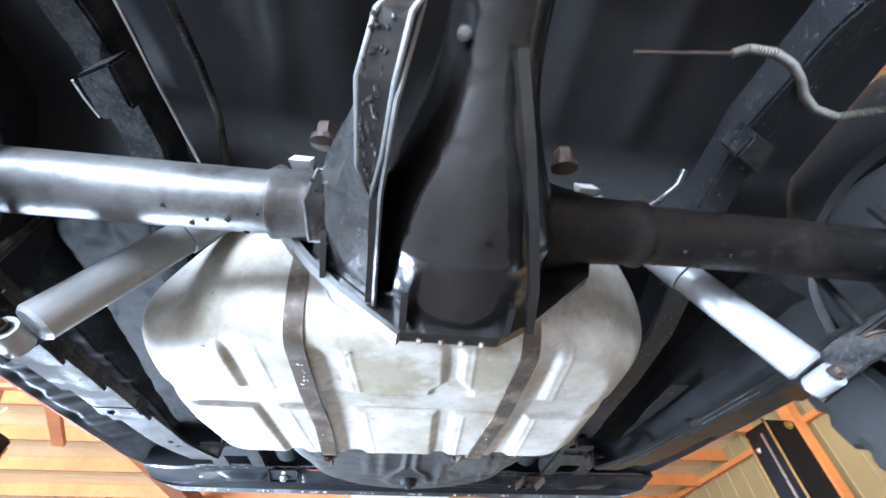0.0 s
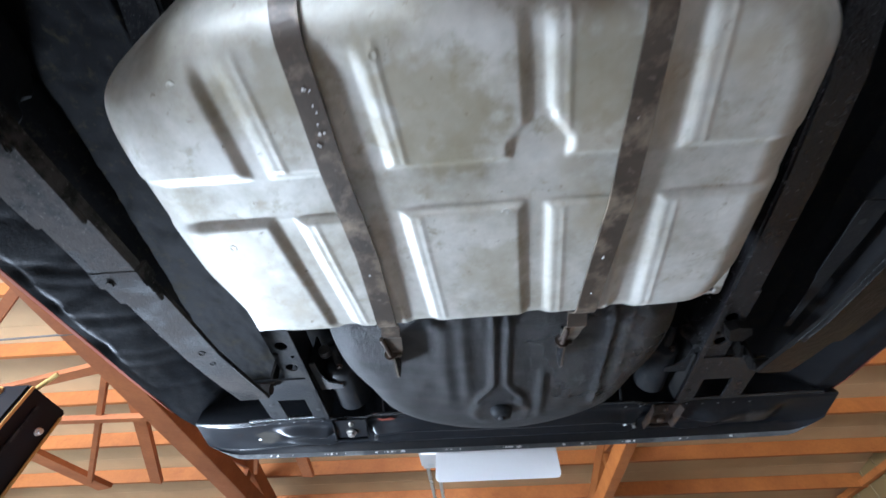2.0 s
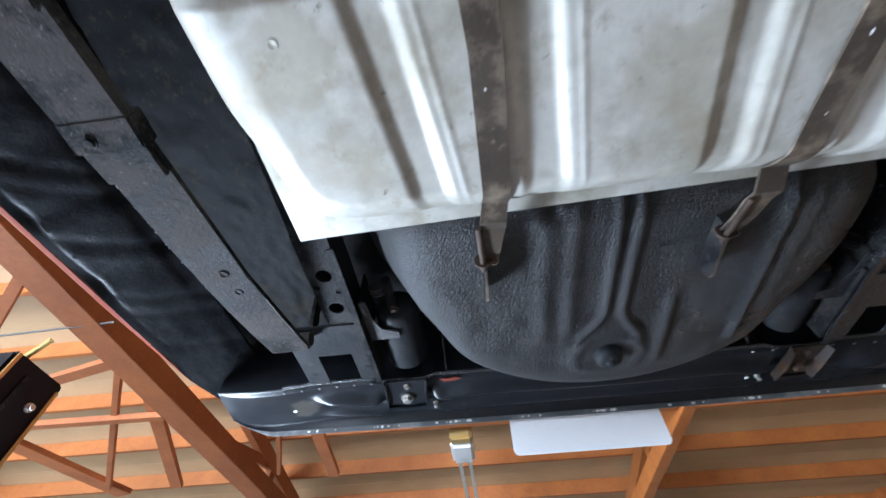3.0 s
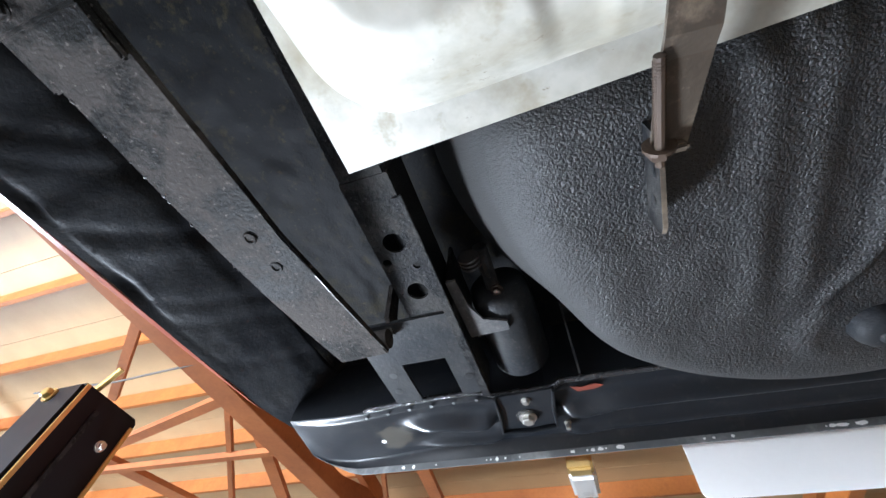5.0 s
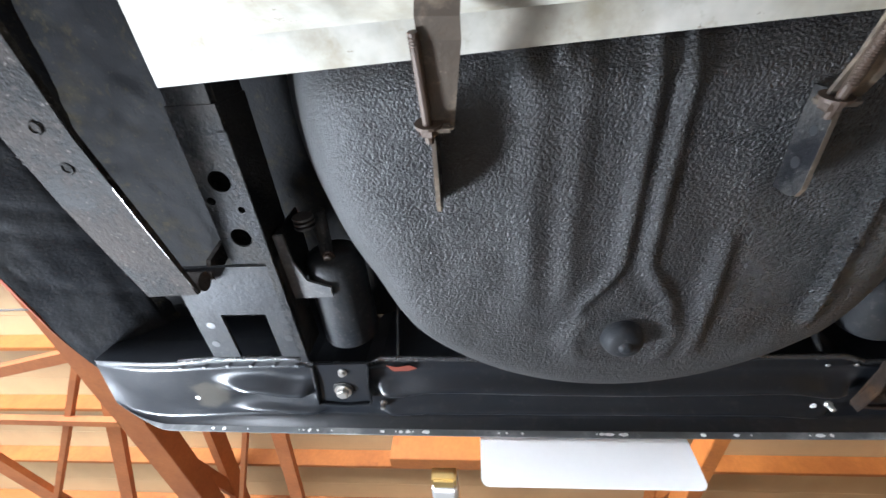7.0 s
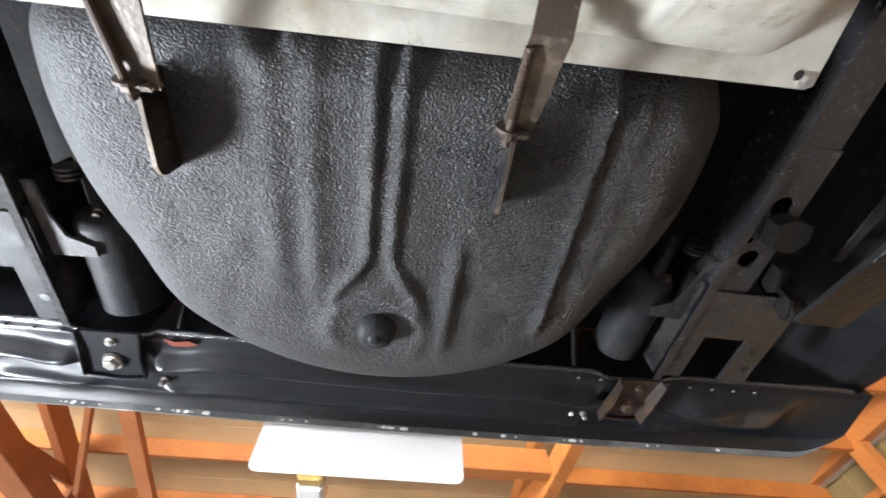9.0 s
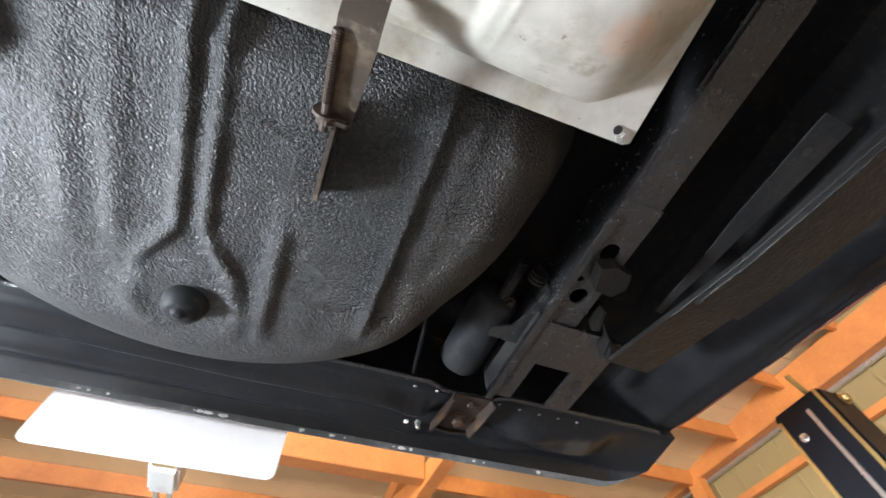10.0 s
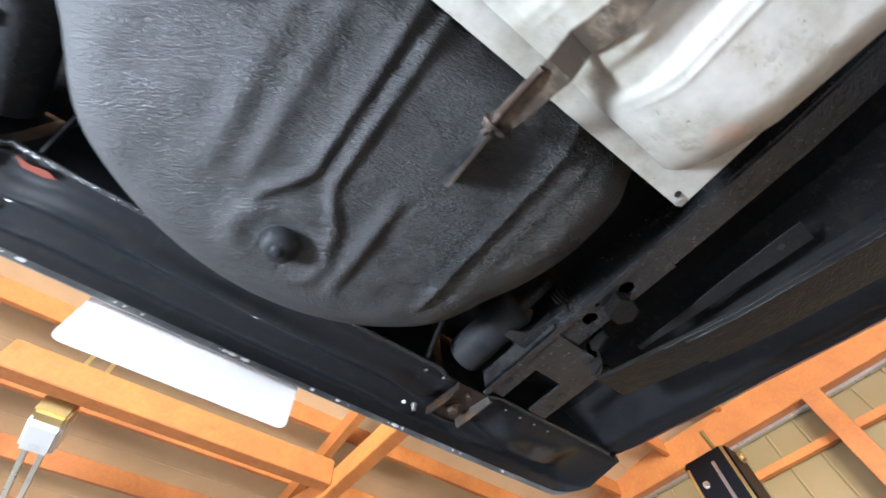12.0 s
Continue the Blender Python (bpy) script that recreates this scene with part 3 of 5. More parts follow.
# ---- lift posts ----
def lift_post(x, y, top, s):
    """A folded channel post, open towards the car; s: +1 on the east side."""
    t = thing("lift_post", (x, y, 0), "black powder-coated steel lift post with a lock ladder", "lift post", "lift posts")
    w, x0, x1 = (0.125 if s > 0 else 0.13), x - s * 0.02, x + s * 0.085
    lo, hi = min(x0, x1), max(x0, x1)
    bm = bmesh.new()
    bm_box((lo, y - w / 2, 0.012), (hi, y + w / 2, top), 0.006, bm)
    part("channel", bm, M_POST, t, smooth=True)
    f = x0 - s * 0.004  # inner face towards the car
    part("lock_ladder", bm_box((min(f, x0), y - 0.020, 0.1), (max(f, x0), y - 0.011, top - 0.03), 0.001), M_STEEL if s > 0 else M_FRAME, t, "steel lock ladder strip")
    # orange light bounced onto the post's edges, put in as gold strips
    part("edge_strip", bm_box((min(f, x0), y - w / 2 + 0.004, 0.1), (max(f, x0), y - w / 2 + 0.012, top - 0.004), 0.001), M_BRASS, t, "gold edge strip with bounced orange light in its colour")
    part("edge_strip", bm_box((min(f, x0), y + w / 2 - 0.012, 0.1), (max(f, x0), y + w / 2 - 0.004, top - 0.02), 0.001), M_BRASS, t, "gold edge strip with bounced orange light in its colour")
    part("lock_pin", bm_bolt((x0, y + 0.03, top - 0.07), (-s, 0, 0), 0.007, 0.01), M_STEEL, t)
    part("bolt", bm_bolt((x + s * 0.05, y - w / 2, top - 0.02), (0, -1, 0), 0.01, 0.014), M_BRASS, t)
    part("cable_stud", bm_tube([(x + s * 0.01, y - 0.03, top - 0.002), (x - s * 0.03, y - 0.035, top + 0.045)], 0.006, 10), M_BRASS, t)
    part("base_plate", bm_box((x - 0.16, y - 0.16, 0), (x + 0.16, y + 0.16, 0.012), 0.002), M_POST, t)
    return t


lift_post(1.23, 1.245, 2.115, 1)
lift_post(-1.12, 1.2, 2.0, -1)


# ---- door opener ----
def door_opener(x, y, z):
    t = thing("door_opener", (x, y, z), "white ceiling door opener with twin steel rails", "door opener")
    head = part("motor_housing", bm_box((x - 0.085, y, z), (x + 0.085, y + 0.28, z + 0.16), 0.02), M_WHITE, t, smooth=True)
    part("badge", bm_lathe([(0, 0.0), (0.002, 0.03), (0.003, 0.0)], (x, y + 0.2, z - 0.001), (0, 0, -1), 20), M_GREYSPOT, head, "small oval badge")
    part("lamp_cover", bm_box((x - 0.08, y - 0.10, z + 0.01), (x + 0.08, y - 0.004, z + 0.15), 0.015), M_BRASS, t, "yellowish lamp cover", True)
    for dx in (-0.04, 0.04):
        part("rail", bm_box((x + dx - 0.014, y + 0.281, z + 0.02), (x + dx + 0.014, y + 3.6, z + 0.05), 0.003), M_STEEL, t)
    for dx in (-0.06, 0.06):
        part("hanger", bm_box((x + dx - 0.012, y + 0.02, z + 0.161), (x + dx + 0.012, y + 0.026, roof_z(y) - 0.05)), M_BRASS, t)
    return t


door_opener(-0.42, 3.6, 2.93)


# ---- work light beside the lift ----
def work_light(x, y, z, aim):
    t = thing("work_light", (x, y, 0), "lit work light on a thin black tripod stand", "work light")
    d = (Vector(aim) - Vector((x, y, z))).normalized()
    back = Vector((x, y, z)) - d * 0.05
    m = look(back, aim)
    bm = bm_box((-0.13, -0.1, -0.02), (0.13, 0.1, 0.04), 0.01)
    bmesh.ops.transform(bm, matrix=m, verts=bm.verts)
    part("lamp_housing", bm, M_POST, t, smooth=True)
    part("pole", bm_tube([(x, y, 0.25), (x, y, 0.6), tuple(back - d * 0.03)], 0.012, 12), M_POST, t)
    for k in range(3):
        a = 2.1 * k + 0.4
        part("leg", bm_tube([(x, y, 0.5), (x + 0.3 * math.cos(a), y + 0.3 * math.sin(a), 0.008)], 0.009, 10), M_POST, t)
    return t


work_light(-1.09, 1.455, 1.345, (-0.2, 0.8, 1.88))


# ---- car body ----
body = thing("car_body", (0, 0.6, 1.95), "red car body on a lift with a black undercoated floor", "car")
WELL = (0.0, 0.948, 0.321)  # spare-wheel well: centre and radius
WELL_Z, TRUNK_Z = 1.893, 2.06


def ridge(x, centre, half):
    return math.exp(-((x - centre) / half) ** 2)


def well_relief(x, y):
    """Pressed ribs of the well floor; positive is downwards."""
    r = math.hypot(x, y - 1.17)
    fade = smooth01((y - 0.83) / 0.03) * smooth01((1.225 - y) / 0.05)
    flare = 0.034 * smooth01((y - 1.06) / 0.07)
    long = smooth01((1.145 - y) / 0.03)
    h = 0.006 * long * (ridge(x, -0.015 - flare, 0.008) + ridge(x, 0.010 + flare, 0.008))
    h += 0.0055 * ridge(r, 0.054, 0.011) * smooth01((y - 1.115) / 0.03)
    h += 0.004 * (ridge(x, -0.105, 0.014) + ridge(x, -0.068, 0.012)) * smooth01((1.16 - y) / 0.08)
    h += 0.007 * ridge(x, 0.078, 0.009) * smooth01((y - 1.02) / 0.04) * smooth01((1.22 - y) / 0.05)
    h += (0.009 + 0.002 * noise.noise((x * 20, y * 60, 9.0))) * ridge(x, 0.185 + 0.001 * noise.noise((1.0, y * 40, 3.0)), 0.0055) * smooth01((1.17 - y) / 0.04)
    h += 0.003 * ridge(x, 0.215, 0.009) * smooth01((1.1 - y) / 0.04)
    h += 0.004 * noise.noise((x * 9, y * 9, 0.3)) + 0.0025 * noise.noise((x * 30, y * 30, 1.7))
    h += 0.010 * ridge(x, -0.118, 0.012) * ridge(y, 0.875, 0.018) + 0.007 * ridge(x, -0.085, 0.008) * ridge(y, 0.868, 0.014)
    return h * fade


def well_point(u, a):
    """u: 0 at the middle to 1 at the wall's top; a: angle."""
    rear = smooth01((math.sin(a) - 0.45) / 0.3)  # the wall stands upright at the back and opens out elsewhere
    edge = 0.072 - 0.026 * rear
    radius = WELL[2] + 0.008 * rear
    most = radians(58 + 32 * rear)
    if u < 0.8:
        r, lift = (radius - edge) * u / 0.8, 0.0
    elif u < 0.93:
        q = (u - 0.8) / 0.13 * most
        r, lift = radius - edge + edge * math.sin(q), edge * (1 - math.cos(q))
    else:
        k = (u - 0.93) / 0.07
        start = edge * (1 - math.cos(most))
        rise = TRUNK_Z - WELL_Z - start
        r, lift = radius - edge + edge * math.sin(most) + k * rise * (0.004 + 0.5 * (1 - rear)), start + rise * k
    x, y = WELL[0] + r * math.cos(a), WELL[1] + r * math.sin(a)
    if u < 0.86:
        lift -= well_relief(x, y) * smooth01((0.86 - u) / 0.05)
    return x, y, WELL_Z + lift + 0.025 * smooth01((0.9 - y) / 0.06)


bm = bm_grid(span(0.002, 0.8, 66)[:-1] + span(0.8, 0.93, 9), span(0, 2 * math.pi, 240), well_point)
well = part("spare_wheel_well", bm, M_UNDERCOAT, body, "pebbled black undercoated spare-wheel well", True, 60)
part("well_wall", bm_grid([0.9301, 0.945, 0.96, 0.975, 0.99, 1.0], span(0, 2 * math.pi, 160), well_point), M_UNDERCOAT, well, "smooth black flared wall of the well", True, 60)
bm = bm_lathe([(-0.004, 0.0235), (0.004, 0.022), (0.010, 0.019), (0.0135, 0.014), (0.0145, 0.008), (0.0175, 0.006), (0.0185, 0.003), (0.0185, 0)], (0, 1.165, 1.888), (0, 0, -1), 24)
part("drain_plug", bm, M_UNDERCOAT_FINE, body, "round black plug", True)

# trunk floor and forward floor pan
def pan_z(x, y):
    z = between(y, [(-1.2, 2.02), (-0.25, 2.08), (0.05, 2.15), (0.3, 2.15), (0.37, TRUNK_Z + 0.012), (1.3, TRUNK_Z + 0.012)])
    z += 0.06 * math.exp(-(x / 0.13) ** 4) * smooth01((0.35 - y) / 0.2)
    for c in (-0.27, 0.16, 0.3):
        z -= 0.012 * ridge(x, c, 0.018) * smooth01((0.3 - y) / 0.1)
    return z + 0.002 * noise.noise((x * 7, y * 7, 4.0))


bm = bm_grid(span(-0.68, 0.64, 72), span(-1.2, 0.37, 60), lambda x, y: (x, y, pan_z(x, y)), (0, 0, 0.004))
part("floor_pan", bm, M_FLOORPAN, body, "smooth grey-black painted floor pan with pressed ribs", True, 60)


def trunk_z(x, y):
    """Trunk floor with a rolled seam and lumps of sealant outboard of the rails."""
    side = smooth01((abs(x) - 0.455) / 0.02)
    seam = abs(x) - 0.492 - 0.004 * noise.noise((y * 14, x, 2.0))
    lumps = 0.006 * max(0.0, noise.noise((x * 26, y * 17, 6.0))) + 0.0016 * noise.noise((x * 60, y * 52, 8.0))
    return pan_z(x, y) + side * (-0.016 * smooth01((seam + 0.018) / 0.03) - 0.010 * ridge(seam, 0.0, 0.007) - lumps * smooth01((seam + 0.012) / 0.02))


bm = bm_grid(span(-0.68, -0.45, 60)[:-1] + span(-0.45, 0.45, 20) + span(0.45, 0.64, 40)[1:], span(0.3701, 1.29, 150), lambda x, y: (x, y, trunk_z(x, y)), (0, 0, 0.004))
part("trunk_floor", bm, M_PAN, body, "dull black dirty trunk floor", True, 60)

# box-section frame rails, kicked up over the axle
for s, cx in ((-1, -0.43), (1, 0.437)):
    out = 0.045 if s < 0 else 0.0  # the west rail bows outwards over the axle
    path = [(cx, 0.905, 1.9785), (cx - s * 0.003, 0.7, 1.98), (cx, 0.55, 1.995), (cx + s * 0.0, 0.42, 2.035), (cx - out * 0.2, 0.3, 2.075), (cx - out * 0.75, 0.16, 2.085),
            (cx - s * 0.003 - out * 1.2, 0.02, 2.055), (cx - s * 0.01 - out * 1.3, -0.12, 1.99), (cx - s * 0.02 - out * 1.3, -0.3, 1.93), (cx - s * 0.03 - out * 1.3, -0.7, 1.89)]
    mat = M_FRAME if s < 0 else M_UNDERCOAT_WET
    rail = part("frame_rail", bm_strip(path, 0.052, 0.062, bevel=0.004, ends=False), mat, body, "black box-section frame rail", True, 50)
    holes = [(cx, y, 0.0125) for y in ((0.985, 1.056) if s < 0 else (0.974, 1.045))] + [(cx - s * 0.013, 1.02, 0.004), (cx + s * 0.018, 1.008, 0.005)]
    part("rail_sole", bm_pierced(cx - 0.026, cx + 0.026, 0.9055, 1.1055, 1.9475, 1.951, sorted(holes, key=lambda h: -h[1])), mat, rail)
    for e in (-0.026, 0.0235):
        part("rail_side", bm_box((cx + e, 0.906, 1.9512), (cx + e + 0.0025, 1.104, 2.01)), mat, rail)
    bx = -0.434 if s < 0 else 0.407
    stop = bm_prism([(bx - 0.027, 0.178), (bx + 0.02, 0.156), (bx + 0.027, 0.212), (bx - 0.02, 0.234)] if s < 0 else [(bx - 0.027, 0.190), (bx - 0.021, 0.153), (bx + 0.027, 0.173), (bx + 0.021, 0.212)], 2.006, 2.056, "z")
    bmesh.ops.bevel(stop, geom=stop.edges[:], offset=0.004, segments=2, affect="EDGES", clamp_overlap=True)
    stop = part("bump_stop", stop, M_FRAME, body, "worn dusty bump stop", True)
    if s < 0:
        part("stop_edge", bm_tube([(-0.462, 0.181, 2.004), (-0.463, 0.205, 2.010), (-0.461, 0.233, 2.017)], 0.0016, 8), M_STEEL, stop, "bright bent wire edge")
    # cranked end bracket with its window
    a, b = (cx - 0.03, cx + 0.03)
    o = cx + s * 0.108
    lo, hi = min(o, cx - s * 0.027), max(o, cx - s * 0.027)
    w0, w1 = sorted((cx + s * 0.006, cx + s * 0.068))
    z0, z1 = 1.944, 1.949
    ring_ = [(lo, 1.095), (hi, 1.095), (hi, 1.252), (w1, 1.252), (w1, 1.172), (w0, 1.172), (w0, 1.252), (lo, 1.252)]
    bm = bm_prism(ring_, z0, z1, "z")
    bracket = part("end_bracket", bm, M_UNDERCOAT_FINE if s < 0 else M_UNDERCOAT_WET, body, "black rail end bracket with a square window")
    e0, e1 = sorted((cx - s * 0.0325, cx - s * 0.0205))
    part("rail_flange", bm_box((e0, 0.93, z0 - 0.0032), (e1, 1.262, z0 - 0.0004), 0.001), M_FRAME if s < 0 else M_UNDERCOAT_WET, bracket, "straight edge strip of the rail")
    part("bracket_web", bm_box((cx - s * 0.03 - 0.002, 1.09, z0 + 0.005), (cx - s * 0.03 + 0.002, 1.255, z0 + 0.05), 0.001), M_FRAME, body)
    for px, py in ((cx - s * 0.014, 1.215), (cx + s * 0.088, 1.19), (cx + s * 0.094, 1.225)):
        part("hole", bm_lathe([(0, 0), (0.0008, 0.006), (0.0009, 0)], (px, py, z0), (0, 0, -1), 12), M_PLASTIC, bracket)

# quarter panels: black inside, red lip and outside
def skirt_z(y):
    return 1.918 + 0.085 * (y - 0.75)


def skirt(s):
    ys_ = span(0.42, 1.372, 110)
    if s < 0:
        inner = [(0.652, 0.15), (0.668, 0.122), (0.688, 0.092), (0.712, 0.063), (0.742, 0.034), (0.765, 0.011), (0.776, 0.0)]
    else:
        inner = [(0.600, 0.17), (0.628, 0.098), (0.66, 0.07), (0.70, 0.048), (0.735, 0.022), (0.762, 0.004), (0.776, 0.0)]

    def at(y, k):
        low = min(5, int(k))
        w, h = (inner[low][j] + (inner[low + 1][j] - inner[low][j]) * (k - low) for j in (0, 1))
        pinch = 0.035 * smooth01((y - 1.2) / 0.2)
        wav = (0.005 * ridge(y, 0.74, 0.02) + 0.005 * ridge(y, 0.82, 0.02) + 0.004 * ridge(y, 0.95, 0.025)) * smooth01((k - 2) / 0.6) * smooth01((6 - k) / 0.6) * (1.0 if s < 0 else -0.4) - (0.012 * smooth01((k - 2) / 1) * smooth01((5 - k) / 1) if s > 0 else 0) + 0.003 * noise.noise((y * 9, k * 0.7, s))
        if 1.5 < k < 5.6:  # pressed cross ribs and a lengthwise step
            across = smooth01((k - 1.6) / 0.5) * smooth01((5.4 - k) / 0.5)
            cross = sum(d * ridge(y + 0.03 * (k - 3.5), c, 0.011) for c, d in ((0.60, 0.8), (0.66, 0.7), (0.772, 1.0), (0.812, 0.7), (0.905, 1.0), (0.935, -0.5), (1.03, 0.6), (1.075, 0.5), (1.17, 0.4)))
            wav += across * ((0.0032 if s < 0 else 0.001) * cross - 0.004 * smooth01((k - 2.6) / 0.15) * smooth01((1.1 - y) / 0.1) + 0.0009 * noise.noise((y * 24, k * 2.1, 3.0 + s)))
        return s * (w - pinch), y, skirt_z(y) + h * (1 - 0.3 * smooth01((y - 1.1) / 0.3)) + wav

    part("wheelhouse_panel", bm_grid(ys_, span(0, 2, 9), at, (0, 0, 0.003)), M_PAN, body, "dull black wheelhouse panel", True, 50)
    part("quarter_panel_inner", bm_grid(span(0.42, 1.372, 190), span(2, 6, 25), at, (0, 0, 0.003)), M_QUARTER, body, "black undercoated inside of the quarter panel", True, 50)
    lip = 0.022 if s < 0 else 0.014
    outer = [(0.777, -0.001), (0.777 + lip * 0.5, 0.001), (0.777 + lip, 0.008), (0.777 + lip + 0.012, 0.03), (0.777 + lip + 0.02, 0.12), (0.80 + lip, 0.4)]

    def out_at(y, k):
        w, h = outer[k]
        pinch = 0.035 * smooth01((y - 1.2) / 0.2)
        if k in (1, 2):  # the turned lip runs out towards the valance
            w -= (w - 0.777) * 0.85 * smooth01((y - 1.0) / 0.34)
        return s * (w - pinch), y, skirt_z(y) + h

    part("quarter_panel", bm_grid(ys_, list(range(6)), out_at, (0, 0, 0.0015)), M_RED, body, "glossy red quarter panel lip", True, 60)


skirt(-1)
skirt(1)

# rear valance panel
VAL_N = 40
EDGE = VAL_N - 1
BRACKETS = (-0.358, 0.385)


def valance_row(y):
    """The row of the valance sheet that lies about this far back."""
    return round((y - 1.262) / 0.129 * EDGE)


def valance_at(x, k):
    y = 1.262 + 0.129 * k / EDGE
    end = 0.735 if x < 0 else 0.774
    q_end = min(0.98, max(0.0, (abs(x) - end + 0.075) / 0.075))
    mount = max(smooth01((0.062 - abs(x - c)) / 0.022) for c in BRACKETS)  # the sheet is flat under the bumper brackets
    near = max(math.exp(-((abs(x - c) - 0.075) / 0.035) ** 2) for c in BRACKETS)
    fade = (1 - mount) * (1 - smooth01((abs(x) - 0.50) / 0.07))
    z = 1.951 - 0.010 * smooth01((-x - 0.47) / 0.2)
    z -= 0.021 * fade * ridge(y, 1.304 + 0.011 * near + 0.003 * math.sin(x * 11 + 1.0), 0.0135) * (1 - 0.5 * smooth01((x - 0.42) / 0.05))
    z -= 0.010 * fade * ridge(y, 1.366 + 0.006 * near, 0.007)
    z += 0.008 * fade * ridge(y, 1.340, 0.011)
    if x > 0:  # domed pressing near the east corner
        z -= 0.020 * math.exp(-((x - 0.56) / 0.095) ** 6) * math.exp(-((y - 1.315) / 0.036) ** 6)
    z += 0.005 * smooth01((1.274 - y) / 0.007) + 0.0008 * noise.noise((x * 14, y * 22, 3.1))
    roll = smooth01((y - 1.381) / 0.011)
    z += (1.930 - z) * roll
    z += (1.949 - 0.012 * k / EDGE - z) * q_end ** 1.5
    back = 0.012 * mount * smooth01((1.275 - y) / 0.01)
    bow = 0.012 * (1 - (x / 0.77) ** 2) - 0.055 * (1 - math.sqrt(1 - q_end * q_end)) * (k / EDGE) + (1.391 - y) * 0.09 * roll
    return x, y + bow + back, z


part("valance", bm_grid(span(-0.735, 0.774, 160), list(range(VAL_N)), valance_at, (0, 0, 0.002)), M_BLACK, body, "glossy black pressed rear valance", True, 80)
# upstand from the valance's inner edge to the trunk floor
part("tail_panel", bm_grid(span(-0.735, 0.774, 60), [0, 1, 2], lambda x, k: (x, valance_at(x, 0)[1] + (0, 0.006, 0.01)[k], valance_at(x, 0)[2] + (0.0, 0.05, 0.125)[k]), (0, 0.004, 0)), M_BLACK, body, "black tail panel")
part("bumper_skin", bm_grid(span(-0.70, 0.735, 80), [0, 1, 2], lambda x, k: (x, valance_at(x, EDGE)[1] + (0.003, 0.012, 0.03)[k], valance_at(x, EDGE)[2] + (0.001, 0.1, 0.35)[k]), (0, 0.004, 0)), M_RED, body, "red rear body panel")
# lower edge flange with bright chips
flange = part("valance_flange", bm_grid(span(-0.733, 0.772, 140), [0, 1], lambda x, k: (x, valance_at(x, EDGE)[1] - 0.0012 - 0.001 * k, valance_at(x, EDGE)[2] - (0.0, 0.011 * smooth01(((0.728 if x < 0 else 0.765) - abs(x)) / 0.08))[k]), (0, 0.0016, 0)), M_FLANGE, body, "grey chipped pinch flange")
rnd = random.Random(4)
for k in range(34):
    x = rnd.choice((-0.58, -0.53, -0.42, -0.30, -0.27, -0.12, 0.02, 0.09, 0.21, 0.33, 0.46, 0.58)) + rnd.gauss(0, 0.018)
    w = rnd.choice((0.0012, 0.0015, 0.002, 0.0025, 0.003, 0.0045, 0.0075))
    p = valance_at(x, EDGE)
    bm = bmesh.new()
    n = 7
    bm_prism([(x + w * rnd.uniform(0.7, 1.1) * math.cos(2 * math.pi * j / n), p[2] - 0.006 + min(0.0032, w) * rnd.uniform(0.6, 1.1) * math.sin(2 * math.pi * j / n)) for j in range(n)], p[1] - 0.0034, p[1] - 0.0026, "y", bm)
    part("chip", bm, M_GREYSPOT, flange, "bare metal chip")
for x, y in ((-0.281, 1.326), (-0.60, 1.338), (0.316, 1.357), (0.03, 1.326)):
    p = valance_at(x, valance_row(y))
    part("grommet", bm_lathe([(-0.002, 0.0042), (0.001, 0.0038), (0.0016, 0)], p, (0, 0, -1), 12), M_GREYSPOT, body, "pale plug")

